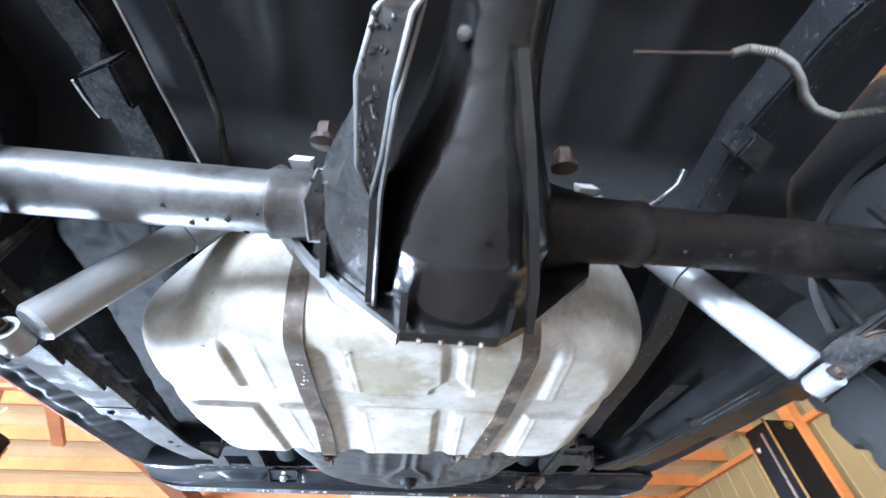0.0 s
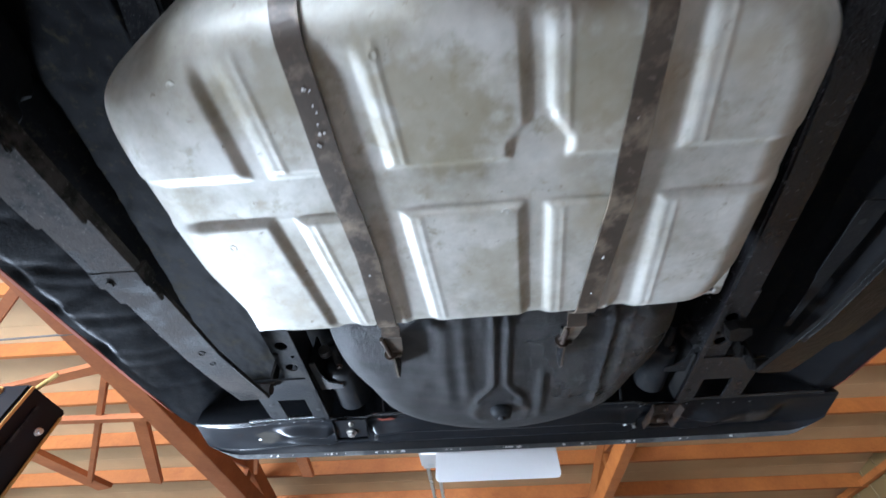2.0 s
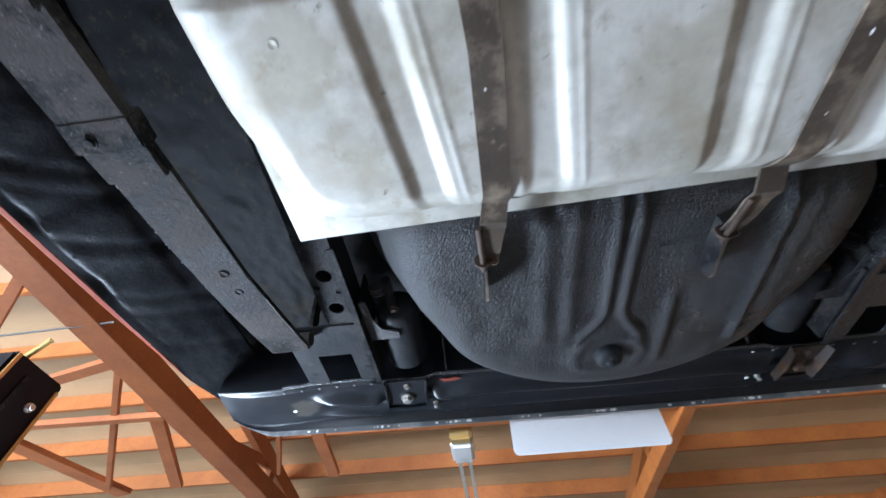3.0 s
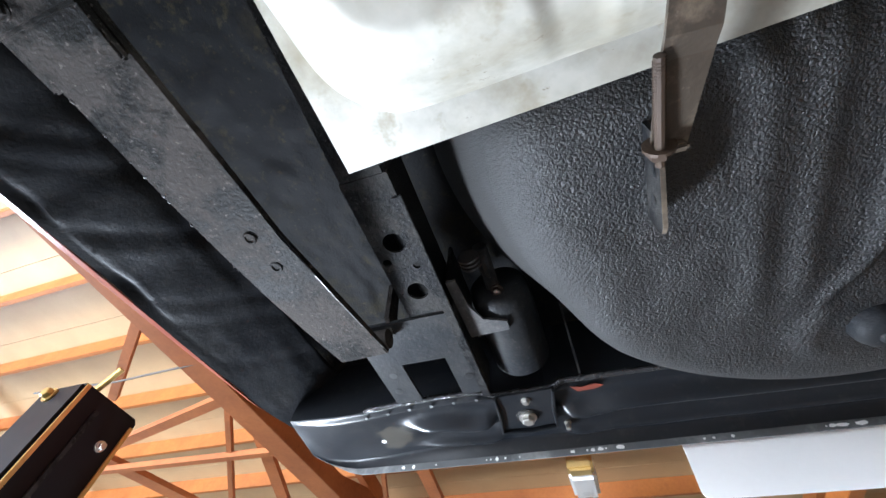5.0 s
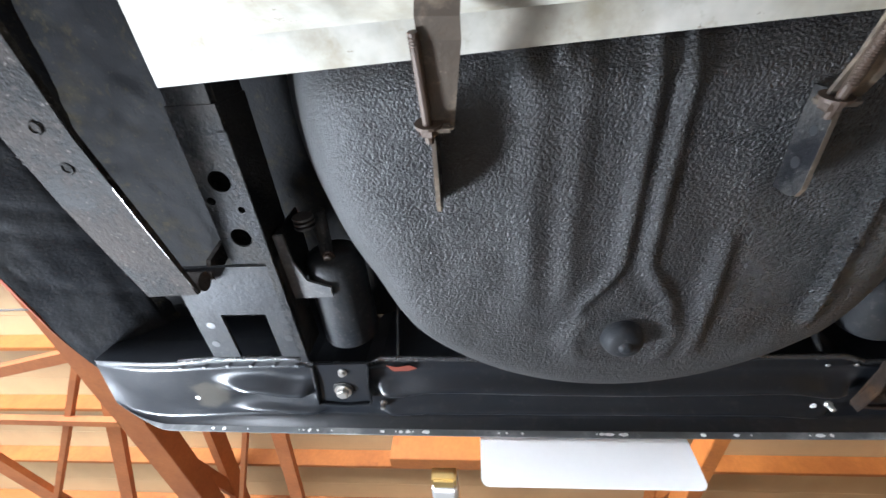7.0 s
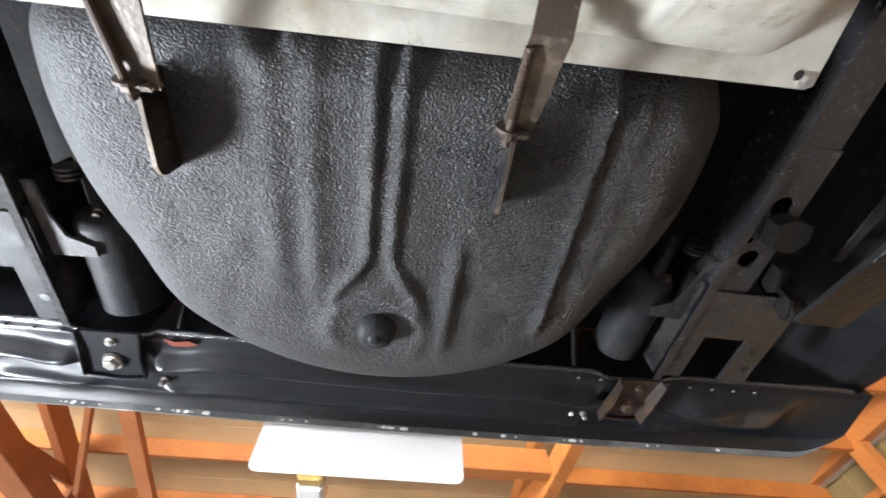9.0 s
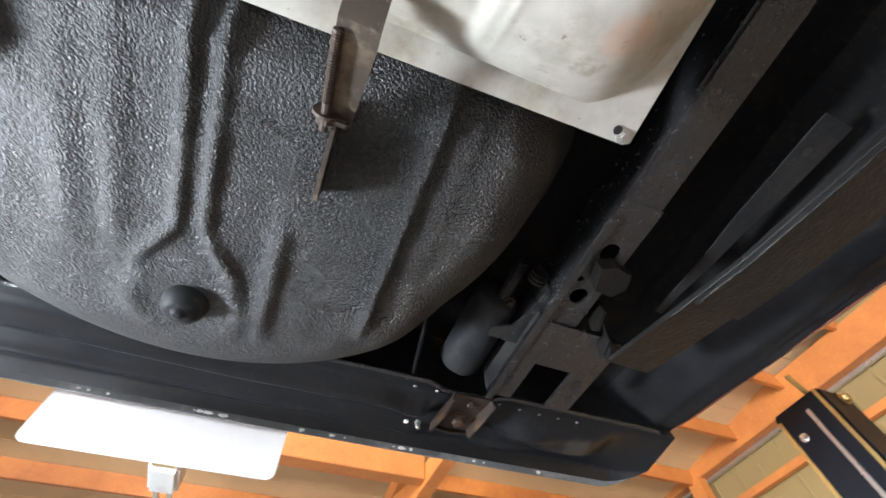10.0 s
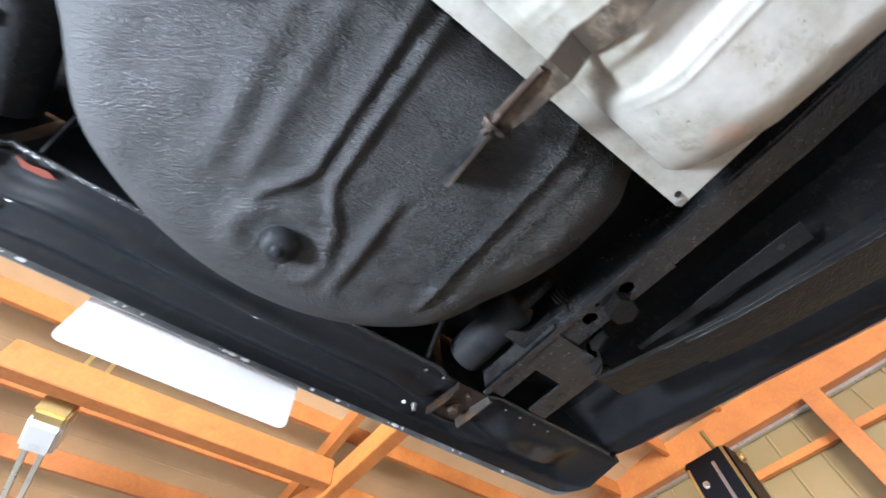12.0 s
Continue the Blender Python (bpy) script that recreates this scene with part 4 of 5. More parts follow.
# bumper mounting brackets with their bolts, and the bumper struts behind
for s, cx in ((-1, -0.358), (1, 0.385)):
    deep = 0.010 if s < 0 else 0.017
    wide = 0.040 if s < 0 else 0.031
    foot = [(cx - wide + 0.004, 1.266), (cx + wide + 0.004, 1.264), (cx + wide - 0.004, 1.345), (cx - wide - 0.004, 1.347)]
    steel = M_BLACK if s < 0 else M_CUP
    clamp = part("bumper_bracket", bm_prism(foot, 1.9405, 1.9435, "z"), steel, body, "folded black bumper bracket" if s < 0 else "folded rusty bumper bracket")
    for (ax, ay), (bx, by), turn in ((foot[0], foot[3], 1), (foot[1], foot[2], -1)):
        bm = bm_strip([(ax, ay, 1.946 - deep * 0.5), (ax * 0.5 + bx * 0.5 + turn * 0.002, ay * 0.5 + by * 0.5, 1.9435 - deep * 0.6), (bx, by, 1.9435 - deep * 0.5)], deep * 1.1, 0.0035, (0.25 * turn, 0, 1), bevel=0.001)
        part("bracket_cheek", bm, steel, clamp)
    part("bracket_lip", bm_strip([(foot[3][0], 1.348, 1.9385), (cx, 1.350, 1.937), (foot[2][0], 1.347, 1.9385)], 0.009, 0.0035, (0, 0.3, 1), bevel=0.001), steel, clamp)
    part("washer", bm_lathe([(0, 0.0), (0, 0.0165), (0.0018, 0.016), (0.0025, 0.0)], (cx - 0.001, 1.318, 1.9404), (0, 0, -1), 20), M_RUST if s > 0 else M_FRAME, clamp)
    part("bolt", bm_bolt((cx - 0.001, 1.318, 1.9384), (0, 0, -1), 0.0095, 0.010), M_STEEL if s < 0 else M_RUST, clamp, smooth=False)
    part("bolt", bm_bolt((cx + 0.004, 1.281, 1.9404), (0, 0, -1), 0.005, 0.006), M_STEEL if s < 0 else M_RUST, clamp, "small bright bolt" if s < 0 else "small rusty bolt")
    stud = valance_at(cx - 0.05 * s, valance_row(1.353))
    part("stud", bm_bolt((stud[0], stud[1], stud[2] + 0.002), (0, 0, -1), 0.004, 0.013), M_STEEL, body)
    sx = cx + (0.004 if s < 0 else -0.014)
    ecx = cx if s < 0 else cx - 0.013
    strut = part("bumper_strut", bm_lathe([(h, r * (1.0 if s < 0 else 0.85)) for h, r in ((-0.034, 0), (-0.034, 0.030), (-0.030, 0.036), (-0.022, 0.0388), (0.0, 0.039), (0.107, 0.040), (0.109, 0.038), (0.109, 0))], (sx - s * 0.006, 1.146, 2.0), (0, 1, 0.0), 28), M_UNDERCOAT_FINE, body, "black cylindrical bumper strut", True)
    part("strut_rod", bm_tube([(sx, 1.05, 2.0), (sx, 1.114, 1.996)], 0.009, 12), M_FRAME, strut)
    ear = [(ecx + s * dx, dy) for dx, dy in ((0.040, 1.06), (0.028, 1.06), (0.025, 1.10), (0.014, 1.128), (-0.014, 1.139), (-0.014, 1.154), (0.037, 1.156))]
    part("strut_ear", bm_prism(ear, 1.956, 1.960, "z"), M_EAR if s < 0 else M_UNDERCOAT_WET, body, "curved grey steel strut bracket" if s < 0 else "curved black steel strut bracket")
    part("strut_ear", bm_box((ecx + s * 0.0385 - 0.002, 1.06, 1.9605), (ecx + s * 0.0385 + 0.002, 1.154, 2.03), 0.001), M_FRAME, body)
    for k in range(3):
        part("washer", bm_lathe([(0, 0), (0, 0.013), (0.003, 0.013), (0.003, 0)], (cx + s * 0.01, 1.05 + 0.006 * k, 1.985), (0, 1, 0), 16), M_SPRING, body)
    part("bolt", bm_bolt((sx + 0.006, 1.11, 1.985), (0, 0, -1), 0.006, 0.008), M_RUST, body)
    # brace from trunk floor to the tail panel
    part("brace", bm_strip([(sx - s * 0.075, 1.2, 2.05), (sx - s * 0.08, 1.268, 1.962)], 0.012, 0.003, (0, 1, 0.6)), M_FRAME, body)


# strap tabs under the well
for x, z in ((-0.187, 1.874), (0.101, 1.878)):
    out = [(0.905, z - 0.014), (0.978, z - 0.014), (0.986, z - 0.010), (0.989, z - 0.002), (0.989, z + 0.03), (0.905, z + 0.03)]
    tab = part("strap_tab", bm_prism(out, x - 0.0018, x + 0.0018, "x"), M_FRAME, body, "thin steel strap hanger tab")
    for hy, hz, hr in ((0.935, z - 0.003, 0.004), (0.962, z + 0.002, 0.005)):
        for e in (-1, 1):
            part("hole", bm_lathe([(0, 0), (0.0005, hr), (0.0006, 0)], (x + e * 0.0019, hy, hz), (e, 0, 0), 12), M_PLASTIC, tab)
    part("edge_wear", bm_strip([(x, 0.91, z - 0.0143), (x, 0.978, z - 0.0143), (x, 0.986, z - 0.0103)], 0.0036, 0.0006), M_STRAP, tab, "worn bare edge")

# smear of red paint on the valance's inner edge
p = valance_at(-0.27, 3)
part("paint_smear", bm_prism([(p[0] - 0.021, p[1] - 0.005), (p[0] - 0.006, p[1] - 0.001), (p[0] + 0.012, p[1] - 0.005), (p[0] + 0.023, p[1] + 0.001), (p[0] + 0.010, p[1] + 0.006), (p[0] - 0.012, p[1] + 0.007)], p[2] - 0.003, p[2] - 0.002, "z"), M_RED, body, "smear of red paint")

# hexagonal rubber stop hanging beside the east rail
out = [(0.425, 0.988), (0.440, 0.980), (0.464, 0.984), (0.471, 1.003), (0.460, 1.020), (0.435, 1.018)]
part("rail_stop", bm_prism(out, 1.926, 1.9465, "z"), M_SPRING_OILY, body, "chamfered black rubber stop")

# wavy flange between the spring and the quarter panel
rows = [(0.588 + 0.012 * (1.05 - y) / 0.3 + 0.003 * noise.noise((y * 13, 1.0, 5.0)), y, 1.98) for y in span(0.75, 1.05, 24)]
flange_east = part("wheelhouse_flange", bm_strip(rows, [0.012 + 0.03 * smooth01((1.05 - p[1]) / 0.3) for p in rows], 0.0025), M_UNDERCOAT_FINE, body, "tapered black wheelhouse flange")
part("hole", bm_lathe([(0, 0), (0.0008, 0.006), (0.0009, 0)], (0.594, 0.79, 1.9786), (0, 0, -1), 12), M_PLASTIC, flange_east)
# rolled lip along the valance's inner edge
part("valance_lip", bm_tube([(valance_at(x, 0)[0], valance_at(x, 0)[1] - 0.002, valance_at(x, 0)[2]) for x in span(-0.60, 0.74, 90)], 0.0042, 10), M_UNDERCOAT_WET, body, "rolled valance lip", True)
# spot welds along the tail panel's foot
for k in range(18):
    x = -0.60 + 0.035 * k if k < 9 else 0.30 + 0.035 * (k - 9)
    p = valance_at(x, 4)
    part("spot_weld", bm_lathe([(0, 0.0028), (0.0008, 0.0024), (0.001, 0)], (p[0], p[1] - 0.004, p[2] - 0.0005), (0, 0, -1), 10), M_FLANGE, body)
# tube standing in for the stepped floor's edge along its arch, and a pipe
part("floor_pipe", bm_tube([(-0.385, 0.02, 2.075), (-0.37, 0.109, 2.09), (-0.355, 0.179, 2.09), (-0.347, 0.249, 2.09), (-0.352, 0.334, 2.085)], 0.006, 12), M_SPRING, body, "dusty ridge along the floor arch", True)
part("floor_pipe", bm_tube([(0.312, 0.305, 2.03), (0.330, 0.280, 2.03), (0.345, 0.257, 2.035), (0.353, 0.24, 2.05)], 0.005, 12), M_CAST, body, "short bent pipe", True)


# ---- fuel tank ----
TANK_Z, TANK_H = 1.822, 0.0755
TANK_SLOPE = 0.022  # the rear edge runs slightly out of square
# flat sides of the shell in plan: a point on each, its inward direction, and the radius of the turned-up rim there
TANK_SIDES = [((-0.436, 0.5), (1.0, 0.02), 0.062), ((-0.436, 0.575), (0.99, -0.13), 0.062), ((0.333, 0.6), (-1.0, 0.0), 0.075), ((0.325, 0.805), (-0.75, -0.66), 0.07),
              ((0.0, 0.357), (0.0, 1.0), 0.075), ((-0.425, 0.450), (0.575, 0.818), 0.088), ((0.322, 0.420), (-0.72, 0.70), 0.082), ((-0.395, 0.822), (0.65, -0.76), 0.06)]
TANK_REAR = 0.853


def near_line(x, y, a, b, half, soft=0.0075):
    """1 inside the channel from a to b (x, y), falling to 0 at its flanks."""
    (ax, ay), (bx, by) = a, b
    t = (y - ay) / (by - ay)
    ends = smooth01((t + 0.02) / (0.3 if ay < 0.5 else 0.06)) * smooth01((1.02 - t) / 0.06)
    cx = ax + (bx - ax) * t
    return ends * smooth01((half + soft - abs(x - cx)) / (2 * soft))


CHANNELS = [((-0.285, 0.415), (-0.269, 0.565), 0.014), ((-0.264, 0.60), (-0.222, 0.86), 0.0165), ((-0.162, 0.42), (-0.1435, 0.565), 0.0165), ((-0.143, 0.60), (-0.116, 0.86), 0.0185),
            ((0.013, 0.39), (0.029, 0.565), 0.0115), ((0.0255, 0.60), (0.041, 0.86), 0.0150), ((0.150, 0.39), (0.163, 0.565), 0.0120), ((0.150, 0.60), (0.158, 0.86), 0.0160)]


def tank_inset(x, y):
    """How far a place lies inside the shell's rim, in radii of the turned-up edge: 0 at the rim, 1 where the bottom is flat."""
    k, total = 0.16, 0.0
    for (px, py), (nx, ny), radius in TANK_SIDES:
        total += math.exp(-min(30.0, ((x - px) * nx + (y - py) * ny) / radius / k))
    total += math.exp(-min(30.0, (TANK_REAR - TANK_SLOPE * (x + 0.4) - y) / 0.062 / k))
    return -k * math.log(total)


def tank_plain(x, y):
    """Height of the shell without its channels."""
    r = min(1.0, max(0.0, 1 - tank_inset(x, y)))
    slant = max(smooth01((y - 0.68) / 0.1), 0.6 * smooth01((x - 0.2) / 0.08))  # the back and the east side lean
    rise = (1 - slant) * (1 - math.sqrt(1 - r * r)) + slant * r ** 1.7
    return TANK_Z + rise * TANK_H * (1 + 1.15 * smooth01((0.475 - y) / 0.11)), r


def tank_z(x, y):
    z, r = tank_plain(x, y)
    c = smooth01((0.030 + 0.005 - abs(y - 0.580)) / 0.010)
    for p, q, half in CHANNELS:
        c = max(c, near_line(x, y, p, q, half))
    if 0.5 < y < 0.58:  # one channel flares before it meets the cross channel
        c = max(c, smooth01((0.0115 + 0.02 * smooth01((y - 0.505) / 0.03) + 0.006 - abs(x - 0.027)) / 0.012))
    lip = 0.0  # fine raised crease that runs beside each channel
    for (ax, ay), (bx, by), half in CHANNELS:
        t = (y - ay) / (by - ay)
        if 0 < t < 1:
            lip = max(lip, math.exp(-((x - ax - (bx - ax) * t - half - 0.017) / 0.0028) ** 2) * smooth01(t / 0.1) * smooth01((1 - t) / 0.1))
    dent = 0.0010 * noise.noise((x * 11, y * 11, 2.2))
    return z + (0.0064 * c - 0.0010 * lip * (1 - c)) * (1 - r * r) + dent * (1 - r)


def tank_rim(y, way):
    """Where the rim lies on a row across the tank, going that way from its middle."""
    a, b = -0.03, -0.03 + way * 0.5
    for _ in range(30):
        m = (a + b) / 2
        a, b = (m, b) if tank_inset(m, y - TANK_SLOPE * (m + 0.4)) > 0 else (a, m)
    return a


tank = thing("fuel_tank", (-0.045, 0.6, 1.822), "galvanised steel fuel tank with pressed channels and brown stains", "fuel tank")
rows = [(v, tank_rim(v, -1), tank_rim(v, 1)) for v in span(0.372, 0.8465, 160)]
bm = bmesh.new()
verts = []
for v, x0, x1 in rows:
    line = []
    for x in span(x0, x1, 330):
        y = v - TANK_SLOPE * (x + 0.4)
        line.append(bm.verts.new((x, y, tank_z(x, y))))
    verts.append(line)
for p, q in zip(verts, verts[1:]):
    for k in range(len(p) - 1):
        bm.faces.new((p[k], p[k + 1], q[k + 1], q[k]))
for a, b in zip(verts[0], verts[0][1:]):  # the front wall goes on upwards to the upper half
    bm.faces.new((a, b, bm.verts.new((b.co.x, b.co.y + 0.006, 2.04)), bm.verts.new((a.co.x, a.co.y + 0.006, 2.04))))
part("lower_shell", bm, M_TANK, tank, smooth=True, angle=50)
SEAM_Z = TANK_Z + TANK_H
bm = bmesh.new()
bm_prism([(-0.416, 0.879), (0.340, 0.8505), (0.346, 0.847), (0.334, 0.6), (0.25, 0.45), (-0.34, 0.45), (-0.425, 0.6)], SEAM_Z - 0.0005, SEAM_Z + 0.003, "z", bm)
seam = part("seam_flange", bm, M_TANK, tank, "flat galvanised seam flange")
part("bolt", bm_bolt((0.337, 0.8435, SEAM_Z - 0.0005), (0, 0, -1), 0.005, 0.005), M_STEEL, seam)
part("hole", bm_lathe([(0, 0), (0.001, 0.0042), (0.0012, 0)], (0.328, 0.8405, SEAM_Z - 0.0008), (0, 0, -1), 14), M_PLASTIC, seam)
part("upper_shell", bm_box((-0.34, 0.40, SEAM_Z + 0.003), (0.25, 0.585, 2.045), 0.05), M_TANK, tank, smooth=True)
for x, y in ((-0.1275, 0.4385), (-0.319, 0.4505), (-0.336, 0.641), (-0.007, 0.6155), (0.178, 0.44)):
    part("spot_weld", bm_lathe([(-0.001, 0.005), (0.0004, 0.0048), (0.0007, 0.0036), (0.0002, 0.0025), (0.0001, 0)], (x, y, tank_z(x, y)), (0, 0, -1), 16), M_TANK, tank, smooth=True)

# sender unit on the tank's front slope
n = Vector((0, -0.92, -0.39)).normalized()
c = Vector((-0.131, 0.3735, 1.886))
ring = part("sender_ring", bm_lathe([(-0.004, 0.036), (0.003, 0.036), (0.005, 0.033), (0.003, 0.030), (0.004, 0.026), (0.006, 0.0)], c, n, 32), M_TANK, tank, "round sender locking ring", True)
part("sender_plate", bm_lathe([(0.004, 0.025), (0.009, 0.024), (0.010, 0)], c, n, 24), M_RUST, ring, "rusty sender plate", True)
part("fuel_pipe", bm_tube([c + n * 0.008 + Vector((-0.012, 0, 0)), c + n * 0.05 + Vector((-0.016, 0, 0)), c + n * 0.062 + Vector((-0.02, -0.006, 0.012)), c + n * 0.06 + Vector((-0.022, -0.012, 0.06))], 0.0042, 10), M_STEEL, tank, "bright steel fuel pipe", True)
part("connector", bm_box(tuple(c + n * 0.012 + Vector((0.004, -0.02, -0.012))), tuple(c + n * 0.012 + Vector((0.034, 0.006, 0.034))), 0.004), M_PLASTIC, tank, "black plastic connector", True)
part("clip", bm_box(tuple(c + n * 0.02 + Vector((-0.004, -0.006, -0.006))), tuple(c + n * 0.02 + Vector((0.004, 0.004, 0.012))), 0.0015), M_REDCLIP, tank, "red plastic clip")
part("hose_clamp", bm_lathe([(0, 0.006), (0.008, 0.006), (0.008, 0)], c + n * 0.018 + Vector((0.0, 0, -0.008)), (1, 0, 0), 12), M_STEEL, tank, "bright hose clamp")
part("wire", bm_tube([c + n * 0.014 + Vector(v) for v in ((-0.025, 0.006, -0.006), (0.0, 0.008, -0.008), (0.04, 0.004, -0.002), (0.09, -0.002, 0.004), (0.16, -0.012, 0.022), (0.22, -0.03, 0.06))], 0.0022, 8), M_WIRE, tank, "brown wire", True)
part("wire", bm_tube([c + n * 0.014 + Vector(v) for v in ((0.02, 0.0, 0.0), (0.045, 0.004, 0.0), (0.05, -0.01, 0.02), (0.03, -0.03, 0.04), (0.02, -0.05, 0.07))], 0.002, 8), M_BLACKWIRE, tank, "black wire loop", True)


# ---- tank straps ----
def tank_strap(rows, nut):
    """rows: x at y, along the strap; nut: place of the tension nut."""
    t = thing("tank_strap", (nut[0], 0.6, 1.82), "rusty brown steel tank strap with a threaded tension bolt", "strap", "tank straps")
    pts = []

    def strap_z(y):
        return tank_plain(between(y, rows), y)[0]

    for y in span(0.3655 - TANK_SLOPE * (rows[0][1] + 0.2), 0.828, 90):
        x = between(y, rows)
        pts.append((x, y, strap_z(y) - 0.0045))
    x0 = pts[0][0]
    front = pts[0][1]
    head = [(x0, front - 0.020, pan_z(x0, front - 0.02) + 0.001), (x0, front - 0.016, 2.0), (x0, front - 0.010, pts[0][2] + 0.03)]
    pts = head + [p for p in pts if p[1] < 0.815] + [(rows[-1][1], 0.838, 1.836), (rows[-1][1], 0.852, 1.845), ((rows[-1][1] + nut[0]) / 2, 0.88, 1.853), (nut[0], nut[1] + 0.006, nut[2] + 0.002)]
    ws = [0.025 + 0.002 * smooth01((p[1] - 0.42) / 0.15) for p in pts[:-4]] + [0.028, 0.028, 0.026, 0.023]
    band = part("band", bm_strip(pts, ws, 0.003), M_STRAP, t)
    rnd = random.Random(int(abs(nut[0]) * 1000))
    for k in range(11 if nut[0] < 0 else 3):
        y = rnd.choice((rnd.uniform(0.46, 0.52), rnd.uniform(0.66, 0.80)))
        px, r = between(y, rows) + rnd.uniform(-0.010, 0.010), rnd.uniform(0.0007, 0.0018)
        bm = bm_prism([(px + r * rnd.uniform(0.6, 1.3) * math.cos(a), y + 1.4 * r * rnd.uniform(0.6, 1.3) * math.sin(a)) for a in (0.0, 1.0, 2.1, 3.1, 4.2, 5.3)], strap_z(y) - 0.0074, strap_z(y) - 0.0068, "z")
        part("chip", bm, M_GREYSPOT, band, "bare metal chip")
    bx = nut[0] - 0.007
    part("tension_bolt", bm_tube([(bx - 0.003, 0.846, 1.838), (bx, nut[1] + 0.015, nut[2] - 0.004)], 0.0035, 10), M_RUST, t, "rusty threaded bolt")
    bm = bmesh.new()
    for k in range(26):
        bm_lathe([(-0.0007, 0.0034), (0, 0.0040), (0.0007, 0.0034)], (bx - 0.003 + 0.00008 * k, 0.849 + 0.0019 * k, 1.8388 + 0.00055 * k), (0.05, 1, 0.28), 10, bm)
    part("thread", bm, M_RUST, t, smooth=False)
    part("nut", bm_bolt((bx, nut[1] + 0.0, nut[2] - 0.004), (0, 1, 0.2), 0.008, 0.01), M_RUST, t)
    part("end_lug", bm_box((nut[0] - 0.0135, nut[1] + 0.002, nut[2] - 0.008), (nut[0] + 0.0105, nut[1] + 0.008, nut[2] + 0.010), 0.002), M_STRAP, t)
    return t


tank_strap([(0.345, -0.203), (0.42, -0.196), (0.55, -0.188), (0.665, -0.1755), (0.8, -0.172), (0.84, -0.176)], (-0.182, 0.908, 1.861))
tank_strap([(0.345, 0.118), (0.46, 0.1195), (0.6, 0.1195), (0.76, 0.106), (0.82, 0.103)], (0.101, 0.906, 1.866))


# ---- rear axle ----
AY, AZ = 0.232, 1.875
axle = thing("rear_axle", (0, AY, AZ), "oily black live rear axle with a ribbed differential housing", "axle")
for s in (-1, 1):
    prof = [(0.06, 0.06), (0.1, 0.048), (0.14, 0.040), (0.195, 0.0375), (0.2, 0.0395), (0.206, 0.0395), (0.208, 0.0345), (0.45, 0.034), (0.58, 0.034), (0.581, 0.055), (0.5905, 0.055), (0.5905, 0.0)]
    # west tube paler, east tube darker: the light from the west is coloured in
    tube = part("axle_tube", bm_lathe(prof, (0, AY, AZ), (s, 0, 0), 40), M_TUBE if s < 0 else M_AXLE_SHADED, axle, "worn black axle tube with its light coloured in", True, 50)
    rnd = random.Random(3 + s)
    for k in range(6):
        a = rnd.uniform(0.9, 1.9)
        h = 0.21 + 0.018 * k + rnd.uniform(-0.004, 0.004)
        p = (s * h, AY + 0.034 * math.cos(a), AZ - 0.034 * math.sin(a))
        bm = bmesh.new()
        bmesh.ops.create_icosphere(bm, subdivisions=1, radius=rnd.uniform(0.002, 0.004), matrix=Matrix.Translation(p))
        part("oil_drip", bm, M_AXLE, tube)

ROWS_DIFF = [(-0.42, 0.034, 0.036, 1.872, 2.2), (-0.30, 0.034, 0.036, 1.872, 2.2), (-0.1, 0.035, 0.038, 1.872, 2.2), (0.0, 0.037, 0.043, 1.873, 2.3), (0.05, 0.040, 0.054, 1.874, 2.4), (0.085, 0.047, 0.078, 1.876, 2.6), (0.115, 0.058, 0.102, 1.878, 2.7), (0.14, 0.068, 0.116, 1.879, 2.8),
             (0.165, 0.077, 0.123, 1.88, 2.9), (0.182, 0.081, 0.126, 1.88, 3.0), (0.187, 0.085, 0.1295, 1.88, 3.0), (0.196, 0.0865, 0.130, 1.88, 3.0), (0.201, 0.085, 0.128, 1.88, 3.0), (0.23, 0.088, 0.131, 1.88, 3.0), (0.270, 0.089, 0.134, 1.88, 3.2)]
DX = -0.006


def diff_at(k, a):
    y, w, h, zc, p = ROWS_DIFF[k]
    ca, sa = math.cos(a), math.sin(a)
    q = (abs(ca) ** p + abs(sa) ** p) ** (-1 / p)
    x, z = w * q * ca, h * q * sa
    cast = smooth01((y - 0.075) / 0.06)  # the housing has a flat bottom and slanting lower flanks, the snout is round
    if cast > 0 and sa > -0.2:
        facet = math.sin(0.62) * 0.40 * w + math.cos(0.62) * h
        bound = (abs(ca) / w) ** 9 + (max(sa, 0) / h) ** 9 + (max(0.0, math.sin(0.62) * abs(ca) + math.cos(0.62) * sa) / facet) ** 9
        r = bound ** (-1 / 9)
        keep = cast * smooth01((sa + 0.2) / 0.3)
        x, z = x + (r * ca - x) * keep, z + (r * sa - z) * keep
    return DX + x, y, zc - z


bm = bm_grid(list(range(len(ROWS_DIFF))), span(0, 2 * math.pi, 57), diff_at)
bmesh.ops.remove_doubles(bm, verts=bm.verts, dist=1e-5)
sub = part("carrier", bm, M_AXLE, axle, "glossy oily differential casting", True, 60)
mod = sub.modifiers.new("smooth", "SUBSURF")
mod.levels = mod.render_levels = 1
ring_out = [(-0.205, 1.868), (-0.185, 1.842), (-0.125, 1.791), (-0.063, 1.743), (0.034, 1.742), (0.074, 1.767), (0.15, 1.835), (0.165, 1.88), (0.12, 1.972), (0.05, 2.0), (-0.06, 2.0), (-0.14, 1.972), (-0.195, 1.9)]
part("cover_flange", bm_prism(ring_out, 0.268, 0.283, "y"), M_AXLE, axle, "machined cover flange")
bm = bmesh.new()
